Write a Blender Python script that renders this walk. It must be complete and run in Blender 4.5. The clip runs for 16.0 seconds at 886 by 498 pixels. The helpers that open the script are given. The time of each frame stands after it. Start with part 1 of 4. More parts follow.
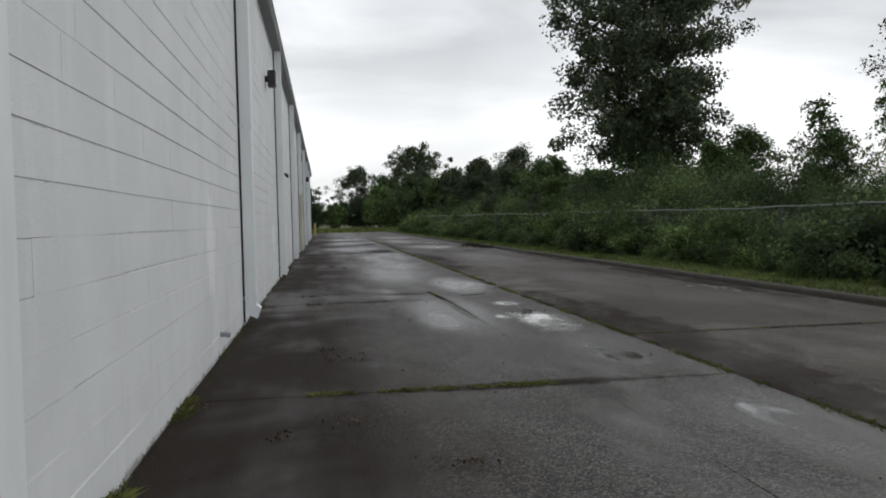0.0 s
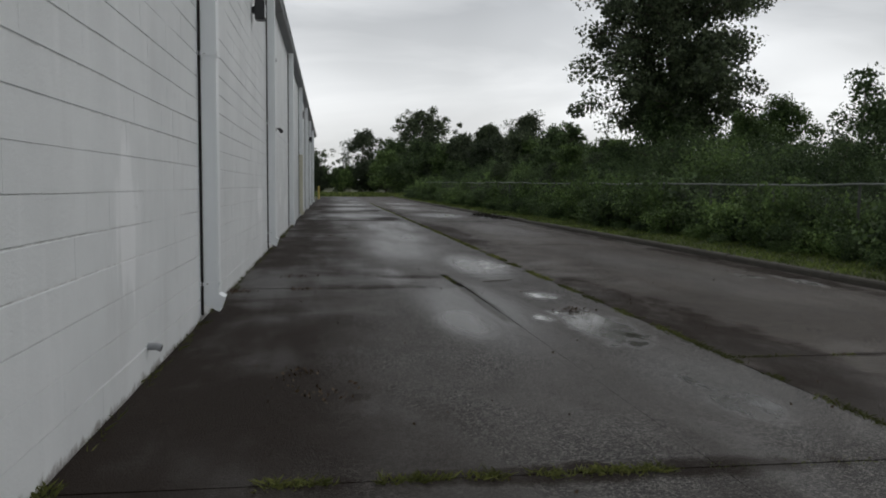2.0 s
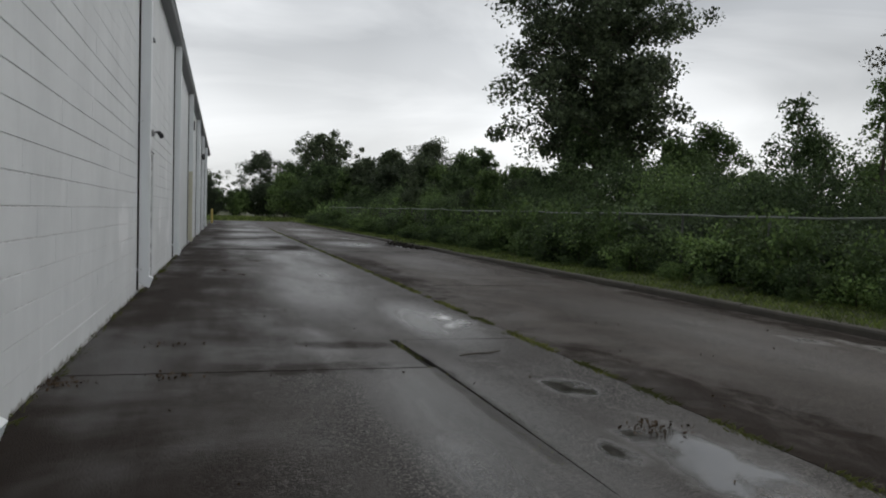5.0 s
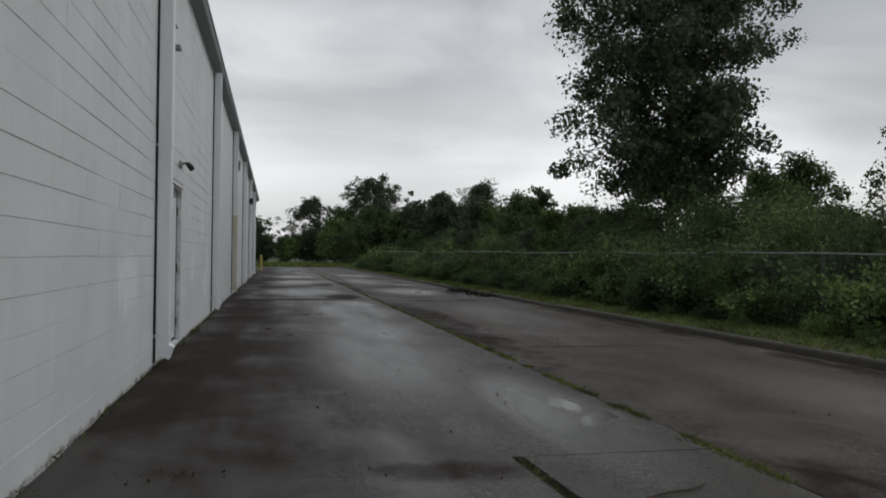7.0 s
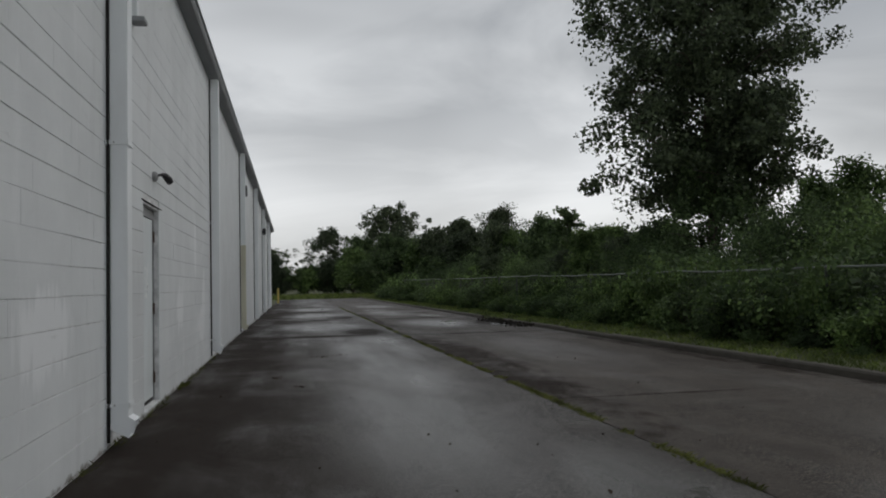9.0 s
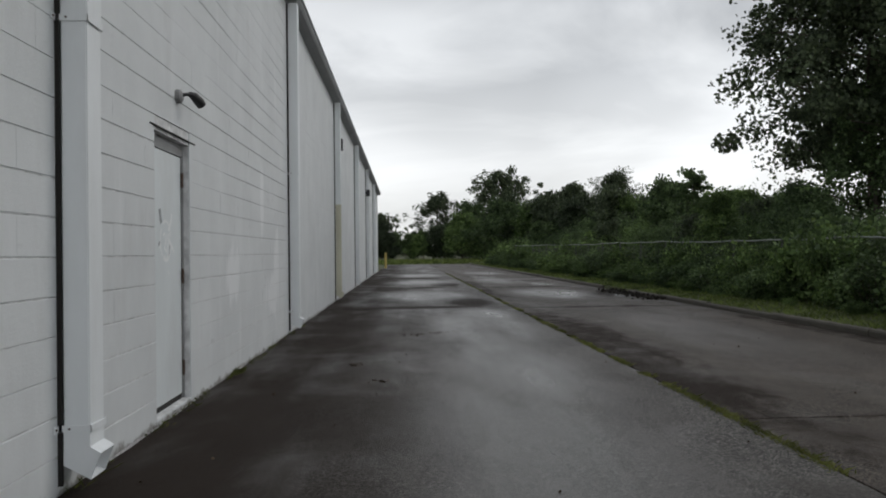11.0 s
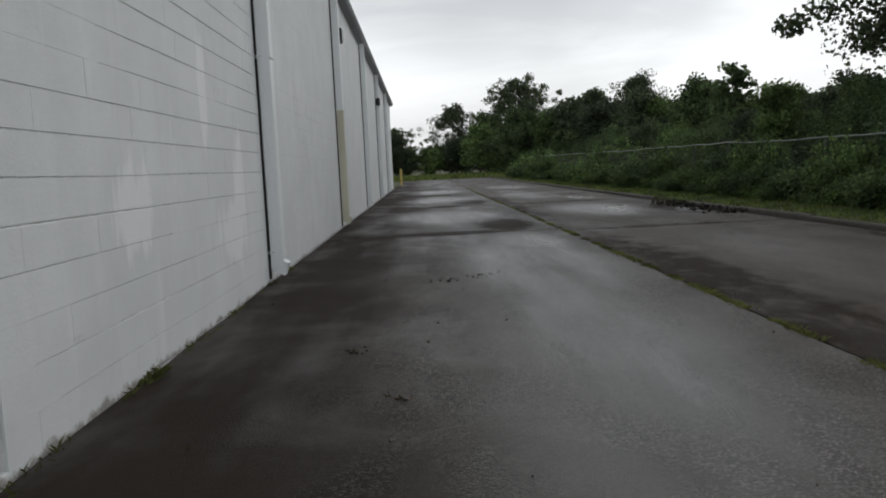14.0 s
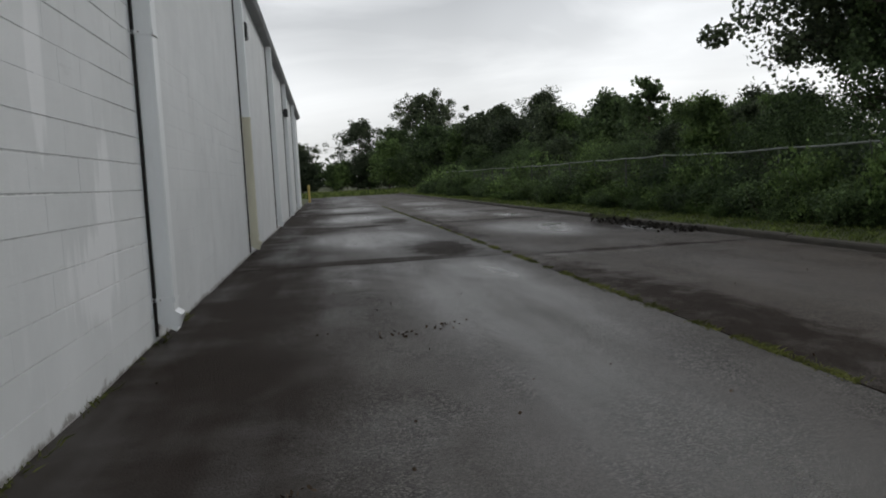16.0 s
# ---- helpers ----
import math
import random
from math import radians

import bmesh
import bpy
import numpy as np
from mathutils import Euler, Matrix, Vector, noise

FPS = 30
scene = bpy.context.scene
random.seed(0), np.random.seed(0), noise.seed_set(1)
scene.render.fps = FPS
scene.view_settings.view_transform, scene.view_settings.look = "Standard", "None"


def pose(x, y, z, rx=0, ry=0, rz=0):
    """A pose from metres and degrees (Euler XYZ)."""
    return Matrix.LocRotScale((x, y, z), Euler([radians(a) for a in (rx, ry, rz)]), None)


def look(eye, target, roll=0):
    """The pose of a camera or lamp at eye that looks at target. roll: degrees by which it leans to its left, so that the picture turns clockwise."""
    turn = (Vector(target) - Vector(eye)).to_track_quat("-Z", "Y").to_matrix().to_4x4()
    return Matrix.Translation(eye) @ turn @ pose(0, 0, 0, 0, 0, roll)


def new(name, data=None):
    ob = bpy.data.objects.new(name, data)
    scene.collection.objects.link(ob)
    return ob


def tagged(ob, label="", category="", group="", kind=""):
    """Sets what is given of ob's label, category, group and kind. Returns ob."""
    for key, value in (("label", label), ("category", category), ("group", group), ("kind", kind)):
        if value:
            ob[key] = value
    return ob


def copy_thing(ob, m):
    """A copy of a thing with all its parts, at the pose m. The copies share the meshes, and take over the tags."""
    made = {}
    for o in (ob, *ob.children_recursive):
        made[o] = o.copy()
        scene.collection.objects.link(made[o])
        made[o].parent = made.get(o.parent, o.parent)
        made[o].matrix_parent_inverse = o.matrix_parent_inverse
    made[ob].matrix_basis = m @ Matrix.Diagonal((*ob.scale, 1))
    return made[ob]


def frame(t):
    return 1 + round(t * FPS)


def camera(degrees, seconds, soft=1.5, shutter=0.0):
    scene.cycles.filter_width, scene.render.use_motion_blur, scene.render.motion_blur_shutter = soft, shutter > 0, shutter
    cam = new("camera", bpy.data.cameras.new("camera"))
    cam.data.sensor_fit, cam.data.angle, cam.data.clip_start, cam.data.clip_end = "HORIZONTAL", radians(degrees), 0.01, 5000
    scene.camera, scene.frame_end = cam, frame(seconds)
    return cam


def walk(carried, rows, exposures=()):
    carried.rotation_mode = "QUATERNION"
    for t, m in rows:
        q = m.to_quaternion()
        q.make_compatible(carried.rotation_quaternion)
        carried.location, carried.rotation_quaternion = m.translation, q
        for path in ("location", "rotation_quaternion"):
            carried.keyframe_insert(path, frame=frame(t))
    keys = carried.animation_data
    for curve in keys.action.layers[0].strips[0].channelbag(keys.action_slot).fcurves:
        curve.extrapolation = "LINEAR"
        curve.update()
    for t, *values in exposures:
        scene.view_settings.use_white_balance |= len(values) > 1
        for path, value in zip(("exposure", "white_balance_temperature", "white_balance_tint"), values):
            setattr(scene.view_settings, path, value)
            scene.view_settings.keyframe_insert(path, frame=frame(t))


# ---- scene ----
cam = camera(58.1, 16.0, 1.9)
PATH = [
    (0, (0.999, -19.807, 1.251), (1.295, -17.831, 1.178), -1.3),
    (0.5, (1.027, -19.24, 1.264), (1.316, -17.262, 1.184), -1.5),
    (1, (1.135, -18.615, 1.252), (1.415, -16.639, 1.127), -1.2),
    (1.5, (1.142, -17.992, 1.255), (1.41, -16.016, 1.105), -0.6),
    (2, (1.177, -17.337, 1.263), (1.46, -15.364, 1.107), 0.5),
    (2.5, (1.15, -16.713, 1.24), (1.49, -14.749, 1.071), 1.3),
    (3, (1.196, -16.094, 1.241), (1.717, -14.172, 1.06), -0.6),
    (3.5, (1.173, -15.513, 1.221), (1.858, -13.644, 1.031), 0.8),
    (4, (1.224, -14.929, 1.236), (1.987, -13.091, 1.036), 1.9),
    (4.5, (1.166, -14.294, 1.239), (1.844, -12.416, 1.118), 1.6),
    (5, (1.172, -13.671, 1.237), (1.705, -11.745, 1.152), 1.6),
    (7.5, (1.328, -10.217, 1.254), (1.729, -8.259, 1.339), 0.1),
    (8.0, (1.371, -9.647, 1.261), (1.761, -7.690, 1.400), -1.0),
    (10.5, (1.699, -6.386, 1.222), (1.998, -4.408, 1.22), -0.5),
    (11, (1.778, -5.783, 1.225), (1.874, -3.785, 1.233), -0.6),
    (11.5, (1.77, -5.143, 1.23), (1.811, -3.143, 1.223), -0.2),
    (12, (1.771, -4.613, 1.208), (1.774, -2.614, 1.174), -0.6),
    (12.5, (1.733, -3.996, 1.201), (1.638, -2.0, 1.11), -0.9),
    (13, (1.743, -3.425, 1.205), (1.595, -1.433, 1.112), -1.7),
    (13.5, (1.693, -2.813, 1.189), (1.581, -0.821, 1.046), -1.5),
    (14, (1.709, -2.214, 1.178), (1.756, -0.225, 0.975), -2.7),
    (14.5, (1.681, -1.649, 1.172), (1.871, 0.331, 0.961), -2.3),
    (15, (1.643, -1.092, 1.181), (1.85, 0.889, 0.999), -2.5),
    (15.5, (1.576, -0.505, 1.2), (1.756, 1.481, 1.054), -2.1),
    (16, (1.418, -0.072, 1.189), (1.7, 1.901, 1.014), -3.0),
]
EXPOSURES = [(0, 0.45), (0.5, 0.12), (1.5, 0.1), (2.5, 0.1), (3, 0.35), (4, 0.5), (4.5, 0.42), (5, 0.2), (7.5, -0.1), (8, -0.3), (10.5, 0.25), (11, 0.25), (12.5, 0.42), (13, 0.35), (13.5, 0.0), (14, 0.3), (14.5, 0.48), (15.5, 0.46), (16, 0.2)]
walk(cam, [(t, look(eye, target, roll)) for t, eye, target, roll in PATH], EXPOSURES)

# ---- light ----
world = bpy.data.worlds.new("overcast_sky")
scene.world = world
world.use_nodes = True
wt = world.node_tree
for n in list(wt.nodes):
    wt.nodes.remove(n)


def wn(kind, **props):
    n = wt.nodes.new(kind)
    for k, v in props.items():
        n.inputs[k].default_value = v
    return n


SUN_ELEVATION, SUN_ROTATION = radians(42), radians(60)
w_out = wn("ShaderNodeOutputWorld")
w_bg = wn("ShaderNodeBackground", Strength=1.0)
w_sky = wn("ShaderNodeTexSky")
w_sky.sky_type = "NISHITA"
w_sky.sun_disc = False
w_sky.sun_elevation, w_sky.sun_rotation = SUN_ELEVATION, SUN_ROTATION
w_scale = wn("ShaderNodeVectorMath")
w_scale.operation = "SCALE"
w_scale.inputs["Scale"].default_value = 0.1
w_co = wn("ShaderNodeTexCoord")
w_sep = wn("ShaderNodeSeparateXYZ")
w_add = wn("ShaderNodeMath")
w_add.operation = "ADD"
w_add.inputs[1].default_value = 0.14
w_max = wn("ShaderNodeMath")
w_max.operation = "MAXIMUM"
w_max.inputs[1].default_value = 0.05
w_div = wn("ShaderNodeVectorMath")
w_div.operation = "DIVIDE"
w_noise = wn("ShaderNodeTexNoise", Scale=0.75, Detail=6.0, Roughness=0.52, Distortion=0.7)
w_ramp = wn("ShaderNodeValToRGB")
w_ramp.color_ramp.elements[0].position, w_ramp.color_ramp.elements[0].color = 0.42, (0.24, 0.26, 0.285, 1)
w_ramp.color_ramp.elements[1].position, w_ramp.color_ramp.elements[1].color = 0.60, (0.62, 0.64, 0.66, 1)
w_hor = wn("ShaderNodeMapRange")
w_hor.inputs["From Min"].default_value, w_hor.inputs["From Max"].default_value = 0.08, 0.36
w_hor.inputs["To Min"].default_value, w_hor.inputs["To Max"].default_value = 1.0, 0.0
w_mixh = wn("ShaderNodeMix")
w_mixh.data_type = "RGBA"
w_mixh.inputs[7].default_value = (1.0, 1.01, 1.015, 1)
w_hs = wn("ShaderNodeMath")
w_hs.operation = "MULTIPLY"
w_hs.inputs[1].default_value = 0.80
w_mix = wn("ShaderNodeMix")
w_mix.data_type = "RGBA"
w_mix.inputs[0].default_value = 0.94
L = wt.links.new
L(w_co.outputs["Generated"], w_sep.inputs[0])
L(w_sep.outputs["Z"], w_add.inputs[0])
L(w_add.outputs[0], w_max.inputs[0])
L(w_co.outputs["Generated"], w_div.inputs[0])
L(w_max.outputs[0], w_div.inputs[1])
L(w_div.outputs[0], w_noise.inputs["Vector"])
L(w_noise.outputs["Fac"], w_ramp.inputs[0])
L(w_sep.outputs["Z"], w_hor.inputs["Value"])
L(w_hor.outputs[0], w_hs.inputs[0])
L(w_hs.outputs[0], w_mixh.inputs[0])
L(w_ramp.outputs[0], w_mixh.inputs[6])
L(w_sky.outputs[0], w_scale.inputs[0])
L(w_scale.outputs[0], w_mix.inputs[6])
w_band = wn("ShaderNodeTexNoise", Scale=1.9, Detail=3.0, Roughness=0.42, Distortion=0.25)
w_bmap = wn("ShaderNodeMapping")
w_bmap.inputs["Scale"].default_value = (1.0, 1.0, 3.0)
w_brng = wn("ShaderNodeMapRange")
w_brng.inputs["From Min"].default_value, w_brng.inputs["From Max"].default_value = 0.36, 0.62
w_brng.inputs["To Min"].default_value, w_brng.inputs["To Max"].default_value = 0.66, 1.08
w_bmul = wn("ShaderNodeVectorMath")
w_bmul.operation = "MULTIPLY"
L(w_co.outputs["Generated"], w_bmap.inputs["Vector"])
L(w_bmap.outputs[0], w_band.inputs["Vector"])
L(w_band.outputs["Fac"], w_brng.inputs["Value"])
L(w_mixh.outputs[2], w_bmul.inputs[0])
L(w_brng.outputs[0], w_bmul.inputs[1])
L(w_bmul.outputs[0], w_mix.inputs[7])
L(w_mix.outputs[2], w_bg.inputs["Color"])
L(w_bg.outputs[0], w_out.inputs["Surface"])

sun = new("sun", bpy.data.lights.new("sun", "SUN"))
sun.data.energy, sun.data.angle, sun.data.color = 0.5, radians(25), (1.0, 0.97, 0.92)
sun.matrix_world = look((0, 0, 0), (-math.sin(SUN_ROTATION), -math.cos(SUN_ROTATION), -math.tan(SUN_ELEVATION)))

# ---- materials ----


class Nodes:
    """A small wrapper that builds one Principled material."""

    def __init__(self, name):
        self.mat = bpy.data.materials.new(name)
        self.mat.use_nodes = True
        self.t = self.mat.node_tree
        self.b = self.t.nodes["Principled BSDF"]
        self.pos = self.t.nodes.new("ShaderNodeNewGeometry").outputs["Position"]

    def link(self, a, b):
        self.t.links.new(a, b)

    def put(self, socket, v):
        if isinstance(v, bpy.types.NodeSocket):
            self.t.links.new(v, socket)
        else:
            socket.default_value = v

    def noise(self, scale, detail=4.0, rough=0.55, stretch=None, distortion=0.0, seed=0.0):
        n = self.t.nodes.new("ShaderNodeTexNoise")
        n.inputs["Scale"].default_value, n.inputs["Detail"].default_value = scale, detail
        n.inputs["Roughness"].default_value, n.inputs["Distortion"].default_value = rough, distortion
        m = self.t.nodes.new("ShaderNodeMapping")
        m.inputs["Scale"].default_value = stretch or (1, 1, 1)
        m.inputs["Location"].default_value = (seed, seed * 0.7, seed * 0.3)
        self.link(self.pos, m.inputs["Vector"])
        self.link(m.outputs[0], n.inputs["Vector"])
        return n.outputs["Fac"]

    def cells(self, scale):
        """How far from a stone's middle, and the stone's own random tone."""
        n = self.t.nodes.new("ShaderNodeTexVoronoi")
        n.inputs["Scale"].default_value = scale
        self.link(self.pos, n.inputs["Vector"])
        s = self.t.nodes.new("ShaderNodeSeparateColor")
        self.link(n.outputs["Color"], s.inputs[0])
        return n.outputs["Distance"], s.outputs[0]

    def range(self, v, a, b, c=0.0, d=1.0, smooth=False):
        n = self.t.nodes.new("ShaderNodeMapRange")
        if smooth:
            n.interpolation_type = "SMOOTHSTEP"
        self.put(n.inputs["Value"], v)
        for k, x in (("From Min", a), ("From Max", b), ("To Min", c), ("To Max", d)):
            n.inputs[k].default_value = x
        return n.outputs[0]

    def math(self, op, a, b=0.0, clamp=False):
        n = self.t.nodes.new("ShaderNodeMath")
        n.operation, n.use_clamp = op, clamp
        self.put(n.inputs[0], a)
        self.put(n.inputs[1], b)
        return n.outputs[0]

    def mix(self, f, a, b, blend="MIX"):
        n = self.t.nodes.new("ShaderNodeMix")
        n.data_type, n.blend_type = "RGBA", blend
        for s, v in ((n.inputs[0], f), (n.inputs[6], a), (n.inputs[7], b)):
            self.put(s, (*v, 1) if isinstance(v, tuple) and len(v) == 3 else v)
        return n.outputs[2]

    def island(self):
        return self.t.nodes.new("ShaderNodeNewGeometry").outputs["Random Per Island"]

    def piece(self):
        return self.t.nodes.new("ShaderNodeObjectInfo").outputs["Random"]

    def xyz(self):
        n = self.t.nodes.new("ShaderNodeSeparateXYZ")
        self.link(self.pos, n.inputs[0])
        return n.outputs

    def bump(self, h, strength, distance):
        n = self.t.nodes.new("ShaderNodeBump")
        self.put(n.inputs["Strength"], strength)
        n.inputs["Distance"].default_value = distance
        self.link(h, n.inputs["Height"])
        self.link(n.outputs[0], self.b.inputs["Normal"])

    def end(self, colour, rough=0.6, metal=0.0, spec=0.5):
        self.put(self.b.inputs["Base Color"], (*colour, 1) if isinstance(colour, tuple) else colour)
        self.put(self.b.inputs["Roughness"], rough)
        self.b.inputs["Metallic"].default_value = metal
        self.b.inputs["Specular IOR Level"].default_value = spec
        return self.mat


def blob(n, x, y, rx, ry):
    """1 in the middle of an uneven patch of the ground, 0 outside it."""
    o = n.xyz()
    dx = n.math("DIVIDE", n.math("SUBTRACT", o["X"], x), rx)
    dy = n.math("DIVIDE", n.math("SUBTRACT", o["Y"], y), ry)
    d = n.math("SQRT", n.math("ADD", n.math("MULTIPLY", dx, dx), n.math("MULTIPLY", dy, dy)))
    return n.range(d, 1.0, 0.25, smooth=True)


def patches(n, places):
    out = None
    for x, y, rx, ry, s in places:
        one = n.math("MULTIPLY", blob(n, x, y, rx, ry), s)
        out = one if out is None else n.math("MAXIMUM", out, one)
    return out


def asphalt(name, dry, wet_places, stains, sheen, damp_shade, film=0.42, spec=0.26):
    n = Nodes(name)
    fine = n.noise(330, 3, 0.75)
    stone = n.noise(110, 4, 0.7, seed=3)
    mid = n.noise(2.2, 7, 0.7, seed=7)
    blotch = n.noise(0.9, 5, 0.6, stretch=(1.2, 0.6, 1), distortion=0.6, seed=37)
    large = n.noise(0.42, 4, 0.6, distortion=0.8, seed=11)
    streak = n.noise(0.8, 4, 0.6, stretch=(1.6, 0.22, 1), seed=17)
    c = n.mix(n.range(large, 0.35, 0.7), tuple(v * 0.7 for v in dry), tuple(v * 1.25 for v in dry))
    c = n.mix(n.range(mid, 0.42, 0.75, 0.0, 0.6), c, tuple(v * 0.5 for v in dry))
    c = n.mix(n.range(stone, 0.54, 0.68, 0.0, 0.8), c, tuple(v * 2.6 + 0.015 for v in dry))
    c = n.mix(n.range(stone, 0.46, 0.32, 0.0, 0.75), c, tuple(v * 0.25 for v in dry))
    c = n.mix(n.range(fine, 0.62, 0.76, 0.0, 0.5), c, (0.20, 0.19, 0.175))
    gap, tone = n.cells(90)
    worn = n.range(n.noise(1.1, 6, 0.65, stretch=(1.3, 0.55, 1), distortion=0.5, seed=43), 0.42, 0.60, 0.25, 1.0, smooth=True)
    pebble = n.mix(n.range(tone, 0.45, 0.95, 0.0, 1.0), tuple(v * 0.30 for v in dry), tuple(v * 3.4 + 0.03 for v in dry))
    c = n.mix(n.math("MULTIPLY", worn, 0.7), c, pebble)
    c = n.mix(n.math("MULTIPLY", n.range(gap, 0.35, 0.70, 0.0, 0.65), worn), c, tuple(v * 0.12 for v in dry))
    c = n.mix(n.range(blotch, 0.48, 0.66, 0.0, 0.55, smooth=True), c, tuple(v * w for v, w in zip(dry, (0.42, 0.38, 0.35))))
    wet = n.range(n.math("ADD", n.math("MULTIPLY", large, 0.55), n.math("MULTIPLY", streak, 0.45)), 0.46, 0.68, 0.0, film, smooth=True)
    pool = patches(n, wet_places)
    tear = n.noise(3.4, 5, 0.55, stretch=(1.3, 0.7, 1), distortion=0.3, seed=29)
    torn = n.math("ADD", pool, n.math("MULTIPLY", n.math("SUBTRACT", tear, 0.5), 2.2))
    torn = n.math("MULTIPLY", n.range(torn, 0.10, 1.25, smooth=True), n.range(pool, 0.0, 0.3))
    wet = n.math("MAXIMUM", wet, torn)
    soft = n.math("MULTIPLY", patches(n, sheen), n.range(streak, 0.3, 0.7, 0.35, 1.0))
    wet = n.math("MAXIMUM", wet, n.math("MULTIPLY", soft, 0.88))
    dirt = patches(n, stains)
    dirt = n.range(n.math("ADD", dirt, n.math("MULTIPLY", n.math("SUBTRACT", tear, 0.5), -2.0)), 0.15, 0.9, 0.0, 0.85, smooth=True)
    dirt = n.math("MULTIPLY", dirt, n.range(patches(n, stains), 0.0, 0.25))
    # Band by the wall: damp staining plus the wall's shade, put into the colour.
    if damp_shade:
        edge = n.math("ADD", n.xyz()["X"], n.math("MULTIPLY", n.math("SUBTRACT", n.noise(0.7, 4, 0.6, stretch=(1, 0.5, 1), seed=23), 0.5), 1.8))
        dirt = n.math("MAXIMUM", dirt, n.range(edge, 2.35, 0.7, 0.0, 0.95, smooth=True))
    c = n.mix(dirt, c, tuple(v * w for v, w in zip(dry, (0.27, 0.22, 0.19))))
    c = n.mix(n.math("MULTIPLY", wet, 0.5), c, tuple(v * 0.35 for v in dry))
    rough = n.math("ADD", n.range(wet, 0.0, 1.0, 0.58, 0.05), n.math("ADD", n.range(stone, 0.3, 0.7, -0.08, 0.08), n.math("MULTIPLY", dirt, 0.10)), clamp=True)
    h = n.math("ADD", n.math("MULTIPLY", stone, 0.7), n.math("MULTIPLY", fine, 0.3))
    n.bump(n.math("SUBTRACT", h, n.math("MULTIPLY", gap, n.math("MULTIPLY", worn, 0.9))), n.range(wet, 0.0, 1.0, 1.0, 0.02), 0.008)
    m = n.end(c, rough, 0.0, 0.42)
    n.put(n.b.inputs["Specular IOR Level"], n.math("ADD", n.range(dirt, 0.0, 0.85, spec, 0.05), n.math("MULTIPLY", wet, 0.75)))
    return m


def plain(name, colour, rough=0.6, metal=0.0, var=0.15, scale=6.0, bump=0.0, spec=0.5, dirt=None, dirt_amount=0.4, stretch=None):
    n = Nodes(name)
    a, b = n.noise(scale, 5, 0.6, stretch=stretch), n.noise(scale * 14, 3, 0.6, seed=5)
    c = n.mix(n.range(a, 0.3, 0.7), tuple(v * (1 - var) for v in colour), tuple(min(1, v * (1 + var)) for v in colour))
    if dirt:
        c = n.mix(n.range(n.noise(scale * 0.6, 6, 0.7, seed=9, stretch=stretch), 0.52, 0.78, 0.0, dirt_amount), c, dirt)
    if bump:
        n.bump(n.math("ADD", a, b), bump, 0.004)
    return n.end(c, n.range(a, 0.3, 0.7, max(0.02, rough - 0.06), min(1, rough + 0.06)), metal, spec)


def block_paint():
    n = Nodes("painted_block")
    o = n.xyz()
    cloud, drip = n.noise(1.1, 5, 0.6), n.noise(2.0, 5, 0.65, stretch=(1, 2.2, 0.28), seed=4)
    pit, grain = n.noise(60, 4, 0.65, seed=8), n.noise(260, 2, 0.6, seed=2)
    c = n.mix(n.range(cloud, 0.3, 0.7), (0.685, 0.705, 0.71), (0.785, 0.805, 0.81))
    c = n.mix(n.range(drip, 0.55, 0.78, 0.0, 0.55), c, (0.86, 0.87, 0.88))
    c = n.mix(n.range(n.noise(1.6, 6, 0.7, stretch=(1, 1.4, 0.4), seed=31), 0.56, 0.8, 0.0, 0.30), c, (0.50, 0.49, 0.48))
    c = n.mix(n.range(n.island(), 0.0, 1.0, 0.0, 0.07), c, (0.88, 0.885, 0.89))
    c = n.mix(n.range(n.piece(), 0.0, 1.0, 0.0, 0.09), c, (0.66, 0.665, 0.67))
    fresh = None
    for y, z, ry, rz in ((5.35, 1.1, 0.35, 0.9), (5.0, 0.7, 0.8, 0.5), (4.3, 1.9, 0.25, 0.7), (-3.2, 1.0, 0.9, 0.5), (2.6, 1.0, 0.6, 0.5), (-12.4, 1.0, 0.5, 0.8)):
        dy, dz = n.math("DIVIDE", n.math("SUBTRACT", o["Y"], y), ry), n.math("DIVIDE", n.math("SUBTRACT", o["Z"], z), rz)
        one = n.range(n.math("SQRT", n.math("ADD", n.math("MULTIPLY", dy, dy), n.math("MULTIPLY", dz, dz))), 1.0, 0.2)
        fresh = one if fresh is None else n.math("MAXIMUM", fresh, one)
    runs = n.noise(7, 4, 0.6, stretch=(1, 1.0, 0.12), seed=41)
    c = n.mix(n.range(n.math("ADD", fresh, n.math("MULTIPLY", n.math("SUBTRACT", runs, 0.5), 1.8)), 0.45, 0.7, 0.0, 0.7), c, (0.90, 0.91, 0.92))
    scuff = n.noise(3.0, 5, 0.7, stretch=(1, 0.5, 2.2), seed=51)
    c = n.mix(n.range(scuff, 0.66, 0.76, 0.0, 0.35), c, (0.40, 0.40, 0.40))
    foot = n.math("ADD", o["Z"], n.math("MULTIPLY", n.math("SUBTRACT", n.noise(5, 5, 0.7, seed=14), 0.5), 0.22))
    c = n.mix(n.range(foot, 0.045, 0.0, 0.0, 0.8, smooth=True), c, (0.20, 0.18, 0.16))
    n.bump(n.math("ADD", n.math("ADD", n.math("MULTIPLY", pit, 0.8), n.math("MULTIPLY", grain, 0.25)), n.noise(9, 4, 0.6, seed=61)), 0.5, 0.006)
    return n.end(c, n.range(pit, 0.3, 0.7, 0.5, 0.66), 0.0, 0.4)


